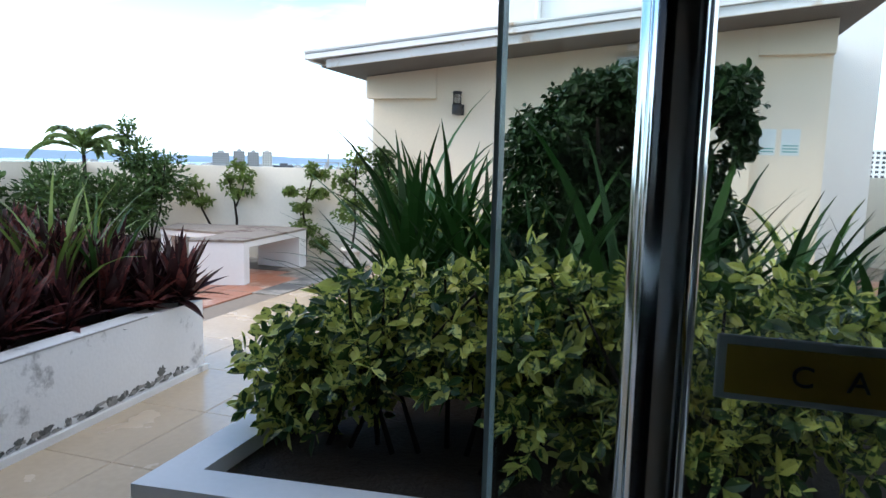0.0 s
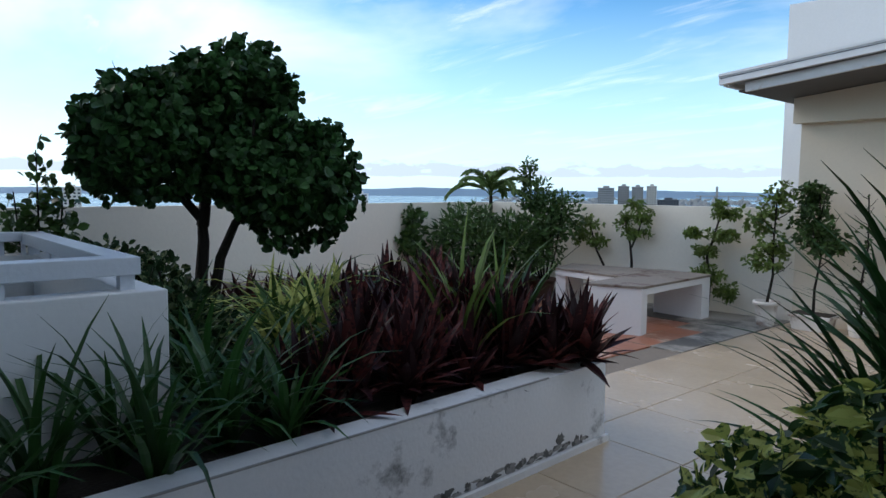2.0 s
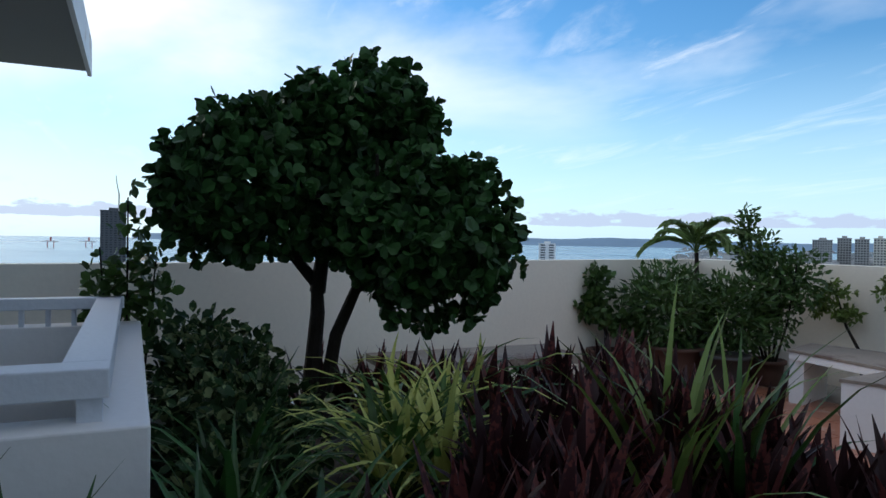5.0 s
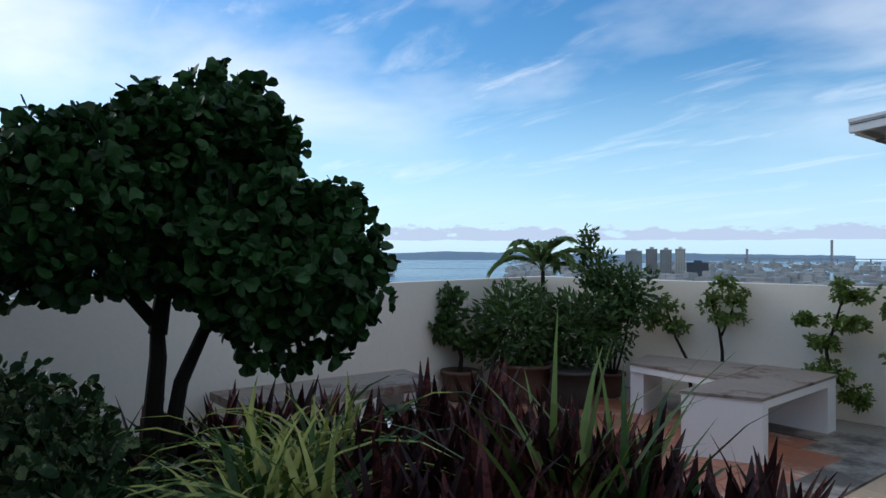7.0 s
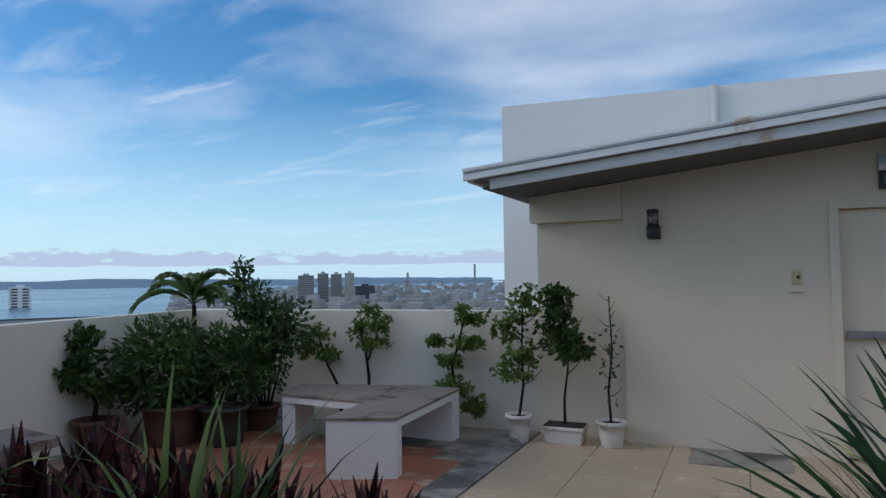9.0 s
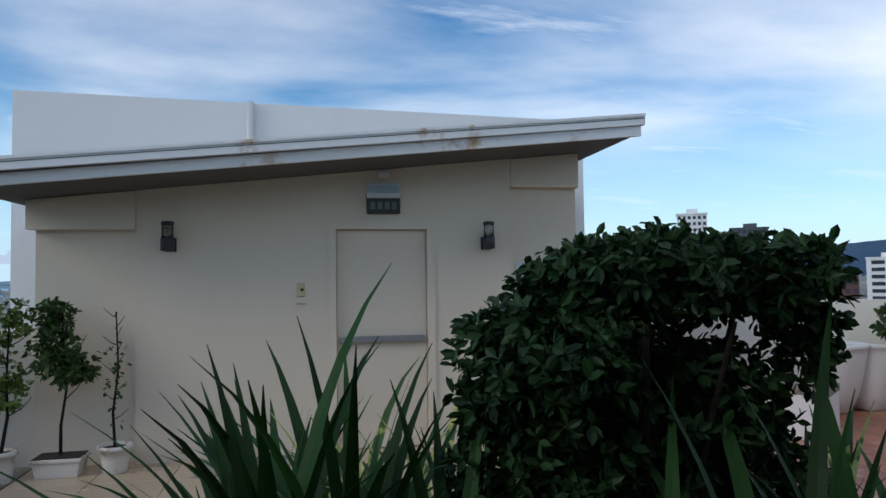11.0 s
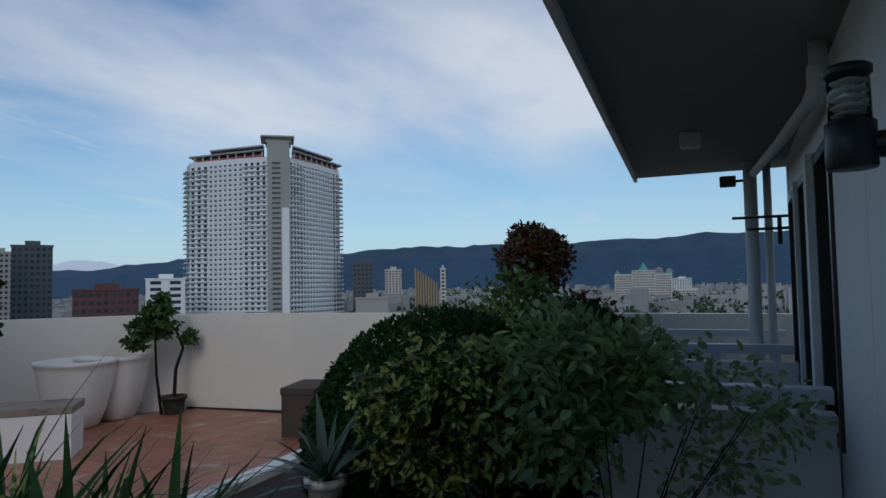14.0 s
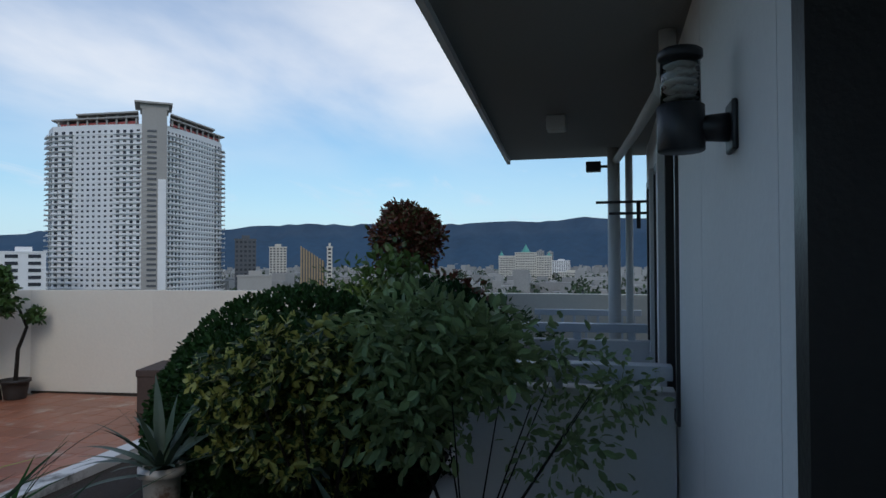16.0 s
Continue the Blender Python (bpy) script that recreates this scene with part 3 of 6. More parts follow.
part("wall", house_wall(-1.59, 0.06, HY, HY + 0.2, -0.05, 0.12), HOUSE, house)
part("wall", house_wall(0.97, 1.74, HY, HY + 0.2, -0.05, 0.12), HOUSE, house)
part("wall", house_wall(0.06, 0.97, HY, HY + 0.2, 2.03, 0.12), HOUSE, house)
part("wall", house_wall(-2.41, -1.59, HY + 0.09, HY + 0.2, -0.05, 0.12), HOUSE, house)
part("wall", house_wall(1.74, 2.42, HY + 0.09, HY + 0.2, -0.05, 0.12), HOUSE, house)
part("lintel", house_wall(-2.45, -1.592, HY - 0.02, HY + 0.09, 1.99, 0.125), HOUSE, house)
part("lintel", house_wall(1.742, 2.42, HY - 0.005, HY + 0.09, 2.395, 0.125), HOUSE, house)
part("wall", house_wall(-2.41, -2.25, HY + 0.2, 12.0, -0.05, 0.12), HOUSE, house)
part("wall", house_wall(2.26, 2.42, HY + 0.2, 12.0, -0.05, 0.12), HOUSE, house)


def sloped(x0, x1, y0a, y1a, lo, hi, y0b=None):
    """A beam that follows the roof's slope, between lo and hi over it; its front may run skew from y0a to y0b."""
    y0b = y0a if y0b is None else y0b
    d = y0b - y0a
    q = [(x0, y0a), (x1, y0b), (x1, y1a + d), (x0, y1a)]
    v = [(x, y, roof_z(x) + lo) for x, y in q] + [(x, y, roof_z(x) + hi) for x, y in q]
    f = [(3, 2, 1, 0), (4, 5, 6, 7), (0, 1, 5, 4), (1, 2, 6, 5), (2, 3, 7, 6), (3, 0, 4, 7)]
    return (v, [], f)


RY0, RY1 = 6.71, 6.92
roof = part("roof", sloped(-2.7, 2.7, RY0 + 0.03, 11.8, -0.015, 0.035, RY1 + 0.03), ROOFM, house)
part("gutter", merge(sloped(-2.72, 2.72, RY0, RY0 + 0.05, -0.045, 0.045, RY1), sloped(-2.72, 2.72, RY0 - 0.012, RY0 + 0.02, 0.028, 0.052, RY1 - 0.012)), FASCIA, roof, "white painted metal roof edge")
# thin dark strip paints the shadow line between gutter and fascia
part("shadow_gap", sloped(-2.71, 2.71, RY0 - 0.003, RY0 - 0.0005, 0.008, 0.014, RY1 - 0.003), HSOFFIT, roof, "thin dark strip painting the shadow gap along the roof edge")
for x in (-1.62, -0.45, 0.98):
    part("joint", sloped(x, x + 0.012, RY0 + 0.095 + 0.04 * (x + 2.52), RY0 + 0.1 + 0.04 * (x + 2.52), -0.133, -0.052), BARK, house, "dark joint in the fascia board")
part("fascia", sloped(-2.52, 2.69, RY0 + 0.1, RY0 + 0.14, -0.135, -0.05, RY1 + 0.02), FASCIA, house, "white fascia board with rust stains")
part("fascia", sloped(-2.7, -2.66, RY0 + 0.05, 11.8, -0.06, 0.03), FASCIA, house)
# underside of the house eaves, its shade painted in by the near-black colour
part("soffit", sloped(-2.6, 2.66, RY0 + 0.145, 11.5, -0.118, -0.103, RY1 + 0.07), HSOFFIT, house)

block = empty("rear_block")
tagged(block, "plain white rendered machine room block behind the house", "building")
part("wall", prism([(-3.49, 9.97), (3.4, 9.97), (3.4, 14.5), (-3.49, 14.5)], -0.05, [3.755, 3.59, 3.59, 3.755]), WHITE, block)
smooth(part("downpipe", tube([(-0.86, 9.92, 2.6), (-0.86, 9.92, 3.69)], 0.045, segs=10), PIPE, block))

# planters
planter_l = empty("planter_box_long")
tagged(planter_l, "long low white planter wall with flaking mouldy paint", "planter")
PLO = [(-1.50, 0.62), (-1.645, 3.58), (-4.3, 3.74), (-4.3, 0.62)]
PLI = [(-1.63, 0.74), (-1.775, 3.46), (-4.18, 3.62), (-4.18, 0.74)]
for i in range(4):
    j = (i + 1) % 4
    part("wall", prism([PLO[i], PLO[j], PLI[j], PLI[i]], -0.05, 0.42), WORN, planter_l)
part("plinth", prism([(-1.49, 0.62), (-1.47, 0.62), (-1.62, 3.59), (-1.64, 3.59)], -0.01, 0.035), WORN, planter_l)
part("soil", prism(PLI, 0.0, 0.37), SOIL, planter_l)
MOULD = mat("black_mould", (0.13, 0.13, 0.12), 0.95, 0.5, 25, 120, 0.4)
BARE = mat("bare_cement", (0.3, 0.29, 0.27), 0.95, 0.3, 20, 90, 0.4)
rm = random.Random(12)


def stain(y, z, w, h, m, out):
    """A thin irregular patch on the planter's outer face."""
    n = 15
    pts = [(y + w * rm.uniform(0.55, 1.1) * math.cos(2 * math.pi * i / n), max(0.037, z + h * rm.uniform(0.45, 1.15) * math.sin(2 * math.pi * i / n))) for i in range(n)]
    face = lambda yy: -1.5 - (yy - 0.62) * 0.0483 + out
    v = [(face(py), py, pz) for py, pz in pts] + [(face(py) - 0.006, py, pz) for py, pz in pts]
    f = [tuple(range(n)), tuple(reversed(range(n, 2 * n)))] + [(i, n + i, n + (i + 1) % n, (i + 1) % n) for i in range(n)]
    return part("stain", (v, [], f), m, planter_l)


for k in range(110):
    yy = 1.5 + 1.95 * k / 110 + rm.uniform(-0.04, 0.04)
    stain(yy, 0.04 + rm.uniform(0.0, 0.04) * (1.4 if yy < 2.2 else 0.8), rm.uniform(0.006, 0.04), rm.uniform(0.005, 0.024), MOULD if k % 3 else BARE, 0.002 if k % 3 else 0.003)
for yy, zz in ((1.7, 0.12), (1.85, 0.09), (3.2, 0.1)):
    stain(yy, zz, 0.035, 0.03, MOULD if zz < 0.2 else BARE, 0.0025)
part("rim_flake", prism([(-1.512, 0.7), (-1.503, 0.7), (-1.618, 3.1), (-1.628, 3.1)], 0.418, 0.424), BARE, planter_l)

planter_m = empty("planter_box_wide")
tagged(planter_m, "wide white rendered planter with peeling rim, full of shrubs", "planter")
PMO = [(-0.36, 1.60), (4.3, 2.05), (4.3, 4.12), (-0.36, 3.95)]
PMI = [(-0.24, 1.73), (4.18, 2.16), (4.18, 4.0), (-0.24, 3.83)]
for i in range(4):
    j = (i + 1) % 4
    part("wall", prism([PMO[i], PMO[j], PMI[j], PMI[i]], -0.05, 0.43), WORN if i == 2 else WHITE, planter_m)
part("soil", prism(PMI, 0.0, 0.38), SOIL, planter_m)

# light well enclosure with rail
well = empty("light_well_enclosure")
tagged(well, "white rendered low enclosure with pale steel guard rail", "enclosure")
part("wall", box(-2.22, 0.57, -0.05, -2.09, 1.52, 0.93, bevel=0.006), WHITE, well)
part("wall", box(-3.9, 1.39, -0.05, -2.22, 1.52, 0.925, bevel=0.006), WHITE, well)
part("wall", box(-4.03, 0.57, -0.05, -3.9, 1.52, 0.925, bevel=0.006), WHITE, well)
part("rail", box(-2.23, 0.57, 0.985, -2.13, 1.44, 1.05, bevel=0.004), RAIL, well)
part("rail", box(-3.95, 1.34, 0.985, -2.23, 1.44, 1.05, bevel=0.004), RAIL, well)
for x in (-2.18, -2.75, -3.35, -3.92):
    part("post", box(x - 0.025, 1.375, 0.92, x + 0.025, 1.425, 0.99), RAIL, well)
for y in (0.7, 1.0):
    part("post", box(-2.2, y - 0.025, 0.92, -2.15, y + 0.025, 0.99), RAIL, well)

well_b = empty("light_well_enclosure")
tagged(well_b, "white low enclosure with guard rail under the dark windows", "enclosure")
part("wall", box(3.5, 0.965, -0.05, 3.63, 2.0, 0.925, bevel=0.006), WHITE, well_b)
part("wall", box(3.632, 1.87, -0.05, 5.5, 2.0, 0.922, bevel=0.006), WHITE, well_b)
part("wall", box(5.502, 0.965, -0.05, 5.63, 2.0, 0.925, bevel=0.006), WHITE, well_b)
part("rail", box(3.42, 0.985, 0.985, 3.52, 1.97, 1.05, bevel=0.004), RAIL, well_b)
part("rail", box(3.522, 1.87, 0.985, 5.5, 1.97, 1.048, bevel=0.004), RAIL, well_b)
part("rail", box(5.502, 0.985, 0.985, 5.6, 1.97, 1.05, bevel=0.004), RAIL, well_b)
for y in (1.1, 1.5, 1.9):
    part("post", box(3.5, y - 0.025, 0.92, 3.52, y + 0.025, 0.99), RAIL, well_b)
    part("post", box(5.53, y - 0.025, 0.92, 5.57, y + 0.025, 0.99), RAIL, well_b)

# ---- benches ----
bench = empty("concrete_bench")
tagged(bench, "L-shaped white concrete bench with worn brown top", "bench")
part("seat", prism([(-3.46, 5.77), (-2.98, 5.98), (-3.06, 7.36), (-3.66, 7.36), (-3.52, 6.45)], 0.37, 0.43), WHITE, bench)
part("seat", prism([(-3.53, 6.46), (-3.667, 7.3), (-4.62, 7.05), (-4.46, 6.55)], 0.371, 0.431), WHITE, bench)
part("seat_top", prism([(-3.47, 5.76), (-2.97, 5.97), (-3.05, 7.37), (-3.664, 7.37), (-3.53, 6.455)], 0.4305, 0.452), BENCHTOP, bench, "worn stained brown bench top")
part("seat_top", prism([(-3.534, 6.455), (-3.67, 7.31), (-4.63, 7.06), (-4.47, 6.54)], 0.4315, 0.453), BENCHTOP, bench)
part("leg", prism([(-3.46, 5.77), (-2.98, 5.98), (-3.0, 6.1), (-3.46, 5.9)], -0.01, 0.37), WHITE, bench)
part("leg", prism([(-3.05, 7.18), (-3.06, 7.36), (-3.6, 7.36), (-3.6, 7.18)], -0.01, 0.37), WHITE, bench)
part("leg", prism([(-4.46, 6.56), (-4.62, 7.05), (-4.48, 7.08), (-4.33, 6.57)], -0.01, 0.37), WHITE, bench)

bench_b = empty("concrete_bench")
tagged(bench_b, "low concrete bench with grey worn top against the parapet", "bench")
part("seat_top", prism([(-4.85, 3.1), (-4.75, 4.6), (-5.35, 4.7), (-5.4, 3.1)], 0.40, 0.46), BENCHTOP, bench_b)
part("leg", prism([(-4.9, 3.2), (-4.85, 3.4), (-5.35, 3.4), (-5.35, 3.2)], -0.01, 0.4), WHITE, bench_b)
part("leg", prism([(-4.85, 4.35), (-4.8, 4.55), (-5.3, 4.6), (-5.3, 4.4)], -0.01, 0.4), WHITE, bench_b)

# ---- plant builders ----
def plant(name, loc, label, category="shrub", group=""):
    ob = empty(name, loc)
    return tagged(ob, label, category, group)


def crown(parent, blobs, n, size, shape, seed, material, **kw):
    return part("crown", blob_leaves(blobs, n, size, shape, seed, **kw), material, parent)


def whorl_crown(parent, blobs, n, per, size, shape, seed, material, **kw):
    return part("crown", whorl_leaves(blobs, n, per, size, shape, seed, **kw), material, parent)


def pot(name, loc, r, h, material, label, flare=1.25, rim=0.02, square=False, soil=True):
    ob = tagged(empty(name, loc), label, "pot")
    if square:
        bm = bmesh.new()
        add_box(bm, -r, -r * 0.62, 0, r, r * 0.62, h, bevel=0.006)
        for v in bm.verts:
            k = 0.86 + 0.14 * v.co.z / h
            v.co.x *= k
            v.co.y *= k
        part("body", bm, material, ob)
        part("rim", box(-r * 1.06, -r * 0.68, h - 0.025, r * 1.06, r * 0.68, h + 0.004, bevel=0.006), material, ob)
        part("soil", box(-r * 0.97, -r * 0.6, h + 0.004, r * 0.97, r * 0.6, h + 0.012), SOIL, ob)
    else:
        prof = [(r / flare * 0.96, 0), (r / flare, 0.01), (r / flare * 1.04 + (r - r / flare) * 0.5, h * 0.5), (r, h - 0.035), (r + rim, h - 0.033), (r + rim, h), (r, h + 0.002), (r * 0.93, h), (r * 0.9, h - 0.03)]
        smooth(part("body", lathe(prof, 24), material, ob))
        part("soil", lathe([(r * 0.91, h - 0.035), (r * 0.88, h - 0.022)], 20), SOIL, ob)
    return ob


def strap_plant(name, loc, n, length, width, arch, lean, seed, material, label, group="", spread=0.03):
    ob = plant(name, loc, label, "plant", group)
    for b in tuft_blades(n, length, width, arch, lean, seed, spread):
        part("leaf", b, material, ob)
    return ob


def spiky_plant(name, loc, n, length, width, seed, material, label, lean=(6, 58), arch=28, group="", stem=0.0):
    """A rosette whose stiff leaves are pieces of their own."""
    ob = plant(name, loc, label, "plant", group)
    rng = random.Random(seed)
    kinds = []
    for k in range(4):
        me = bpy.data.meshes.new("leaf")
        me.from_pydata(*blade(length * (0.75 + 0.1 * k), width * (0.9 + 0.07 * k), arch * (0.7 + 0.35 * k), 0, 0, 7, 0.4))
        me.materials.append(material)
        kinds.append(me)
    if stem:
        part("stem", tube([(0, 0, -0.02), (0.01, 0, stem * 0.6), (0, 0.01, stem + 0.02)], 0.03, 0.022), BARK, ob)
    for i in range(n):
        lf = new("leaf", kinds[i % 4])
        lf.parent = ob
        le = lean[0] + (lean[1] - lean[0]) * (i / n) ** 0.8 + rng.uniform(-7, 7)
        lf.matrix_local = pose(rng.uniform(-0.02, 0.02), rng.uniform(-0.02, 0.02), stem + rng.uniform(-0.03, 0.03), 0, 0, math.degrees(i * 2.4) + rng.uniform(-15, 15)) @ pose(0, 0, 0, 0, le, 0)
        lf.scale = [rng.uniform(0.8, 1.1)] * 3
    return ob


# ---- cloud-clipped tree ----
tree = plant("clipped_tree", (-3.82, 2.27, 0.36), "cloud-clipped tree with dark round leaves and two black trunks", "tree")
TB = [(0.04, -0.309, 1.23, 0.37, 0.418, 0.388), (0.02, 0.051, 1.52, 0.31, 0.277, 0.264), (0, 0.348, 1.55, 0.31, 0.333, 0.354), (0.32, 0.528, 0.984, 0.39, 0.46, 0.434), (0.12, 0.195, 1.07, 0.33, 0.301, 0.222), (0.07, -0.545, 1.1, 0.25, 0.152, 0.177)]
whorl_crown(tree, TB, 2700, 6, 0.064, "round", 11, L_FICUS, shell=0.55, lumps=0.05, jitter=0.07)
part("trunk", tube([(0.02, 0.0, -0.1), (0.0, 0.02, 0.25), (0.0, 0.05, 0.6), (-0.02, 0.05, 0.74), (-0.04, -0.08, 0.9), (-0.06, -0.25, 1.25)], 0.046, 0.022), BARK, tree)
part("trunk", tube([(-0.01, 0.05, 0.7), (0.0, 0.08, 0.95), (0.02, 0.2, 1.3), (0.02, 0.28, 1.6)], 0.04, 0.02), BARK, tree)
part("trunk", tube([(0.08, 0.05, -0.1), (0.08, 0.07, 0.2), (0.09, 0.12, 0.5), (0.14, 0.2, 0.72), (0.26, 0.42, 1.0)], 0.04, 0.022), BARK, tree)
for i in range(6):
    a = i * 1.05
    part("branch", tube([(0.1, 0.25, 0.85), (0.1 + 0.2 * math.cos(a), 0.25 + 0.25 * math.sin(a), 1.1), (0.1 + 0.33 * math.cos(a), 0.2 + 0.4 * math.sin(a), 1.35)], 0.02, 0.008, 6), BARK, tree)

# ---- long planter: red rosettes, strap plants ----
rng = random.Random(5)
red_kinds = []
spots = []
for i in range(12):
    for j in range(5):
        spots.append((-1.93 - 0.23 * j + rng.uniform(-0.08, 0.08), 1.95 + 0.135 * i + rng.uniform(-0.06, 0.06)))
for x, y in spots:
    if y < 1.5 + 0.55 * (-0.6 - x) and not (x > -1.98 and y > 1.85):
        continue
    h = 0.14 + 0.14 * rng.random() + (0.08 if x < -2.1 else 0)
    seed = rng.randint(0, 9999)
    k = seed % 6
    if k < len(red_kinds):
        copy_thing(red_kinds[k], pose(x, y, 0.36 + h - 0.16, rng.uniform(-9, 9), rng.uniform(-9, 9), rng.uniform(0, 360)))
        continue
    r = plant("red_rosette_plant", (x, y, 0.36 + h - 0.16), "upright plant with dark purple-red pointed leaves", "plant", "red plants in the long planter")
    part("leaves", merge(tuft(20, 0.41, 0.068, 14, (3, 36), seed, 0.04, 5, 0.3), tuft(20, 0.32, 0.062, 24, (32, 84), seed + 1, 0.04, 4, 0.3)), L_RED, r)
    part("stem", tube([(0, 0, -0.12), (0.01, 0, -0.02), (0, 0.01, 0.06)], 0.016, 0.014, 6), BARK, r)
    red_kinds.append(r)
for k, (x, y, tx, ty) in enumerate(((-1.66, 3.4, 10, 12), (-1.74, 3.46, -8, 20), (-1.72, 3.25, 4, 18))):
    copy_thing(red_kinds[k], pose(x, y, 0.44, tx, ty, 80 * k))
for i in range(9):
    copy_thing(red_kinds[i % 6], pose(-4.05 + rng.uniform(-0.06, 0.06), 1.75 + 0.19 * i, 0.34, rng.uniform(-8, 8), rng.uniform(-8, 8), 50 * i))
for i, (x, y, n, ln) in enumerate(((-1.82, 1.05, 22, 0.52), (-1.72, 1.35, 22, 0.5), (-1.86, 1.62, 24, 0.55), (-1.75, 1.82, 18, 0.46), (-2.0, 1.85, 22, 0.5), (-1.95, 1.3, 20, 0.5), (-2.3, 1.72, 20, 0.55), (-2.55, 1.75, 20, 0.5), (-2.8, 1.8, 18, 0.5), (-1.7, 0.85, 16, 0.45))):
    strap_plant("strap_leaf_plant", (x, y, 0.36), n + 6, ln * 1.25, 0.036, 90, (5, 52), 40 + i, L_STRAP, "grassy plant with long arching dark green strap leaves", "strap plants in the long planter")
for i, (x, y) in enumerate(((-2.85, 2.42), (-2.66, 2.28), (-2.95, 2.62), (-3.12, 2.45), (-2.58, 2.45), (-3.2, 2.75), (-3.05, 2.8))):
    spiky_plant("striped_grass_plant", (x, y, 0.38), 34, 0.76, 0.04, 60 + i, L_STRIPE, "arching grass plant with cream-striped yellow-green leaves", lean=(4, 50), arch=78, group="striped plants under the tree")
for i, (x, y, n, ln) in enumerate(((-2.05, 2.95, 14, 0.9), (-2.0, 3.2, 13, 0.8), (-2.25, 3.1, 12, 0.9), (-2.15, 3.3, 12, 0.75))):
    strap_plant("tall_strap_plant", (x, y, 0.38), n, ln, 0.034, 60, (4, 36), 80 + i, L_STRAP if i == 1 else L_LIGHT, "tall plant with long light green sword leaves", "tall strap plants")
L_DARKV = leaf_mat("dark_variegated_leaf", (0.025, 0.055, 0.02), 0.4, 0.4, edge=(0.16, 0.2, 0.09), edge_amt=0.3, trans=0.15, spec=0.15)
sh = plant("dark_shrub", (-3.35, 1.8, 0.36), "dark green shrub with pale-edged leaves beside the enclosure")
crown(sh, [(0, 0.05, 0.27, 0.42, 0.3, 0.28), (-0.45, 0.0, 0.32, 0.36, 0.26, 0.28), (0.4, 0.05, 0.2, 0.3, 0.24, 0.26), (0.65, 0.0, 0.1, 0.25, 0.2, 0.2)], 4800, 0.052, "oval", 21, L_DARKV, shell=0.8)
for i in range(5):
    part("stem", tube([(0.05 * i - 0.1, 0, -0.05), (0.08 * i - 0.2, 0.03 * i, 0.25), (0.12 * i - 0.35, 0.05, 0.5)], 0.012, 0.006, 5), BARK, sh)
sh = plant("young_shrub", (-4.1, 1.46, 0.36), "young shrub with upright leafy shoots")
crown(sh, [(0, 0, 0.78, 0.07, 0.09, 0.42), (0.02, 0.13, 0.68, 0.07, 0.08, 0.3), (0.0, -0.12, 0.62, 0.07, 0.07, 0.3)], 420, 0.06, "oval", 22, L_MID, shell=0.9)
for dx in (0, 0.13, -0.12):
    part("stem", tube([(0, 0, -0.05), (0, dx * 0.6, 0.3), (0, dx, 1.15 - 2 * abs(dx))], 0.01, 0.004, 5), BARK, sh)

# ---- wide planter: front variegated shrub, spikes, clipped shrub ----
bush_v = plant("variegated_shrub", (0.2, 2.12, 0.42), "dense shrub with yellow-edged variegated leaves")
VB = [(-0.28, 0.0, 0.22, 0.28, 0.28, 0.2), (-0.05, 0.1, 0.32, 0.36, 0.36, 0.22), (0.3, 0.12, 0.35, 0.42, 0.38, 0.24), (0.75, 0.15, 0.36, 0.42, 0.36, 0.24), (1.1, 0.2, 0.34, 0.32, 0.34, 0.24), (-0.36, 0.0, 0.12, 0.2, 0.24, 0.14), (0.55, -0.06, 0.16, 0.36, 0.26, 0.14), (0.95, 0.0, 0.16, 0.34, 0.26, 0.14)]
whorl_crown(bush_v, VB, 1300, 7, 0.066, "slim", 3, L_VAR, shell=0.8, lumps=0.16, jitter=0.16)
rs = random.Random(8)
for i in range(18):
    x = -0.25 + 0.07 * i
    part("stem", tube([(x, 0.0 + rs.uniform(-0.1, 0.15), -0.03), (x + rs.uniform(-0.1, 0.1), rs.uniform(-0.1, 0.25), 0.2), (x + rs.uniform(-0.18, 0.18), rs.uniform(-0.1, 0.3), 0.48)], 0.009, 0.004, 5), BARK, bush_v)
for i, (x, y) in enumerate(((0.3, 2.95), (0.42, 2.75), (0.26, 2.68), (0.95, 2.85), (1.12, 3.1), (1.3, 2.95), (1.3, 3.3), (1.5, 3.15), (1.55, 3.45), (1.75, 3.3), (1.1, 3.45))):
    spiky_plant("spiky_plant", (x, y, 0.38), 26, 0.72, 0.04, 180 + i, L_YUCCA, "arching spiky plant with long dark green sword leaves", lean=(10, 64), arch=46, group="spiky plants in the wide planter", stem=0.08)
for i in range(16):
    spiky_plant("spiky_plant", (-0.14 + 0.17 * (i % 9) - 0.05 * (i > 8), 2.72 + 0.22 * (i % 3) + 0.1 * (i > 8), 0.38), 26, 0.62, 0.042, 160 + i, L_YUCCA, "low spiky plant with arching dark green sword leaves", lean=(14, 66), arch=40, group="spiky plants in the wide planter", stem=0.06)
SPK = "stiff spiky plant with long dark green sword leaves"
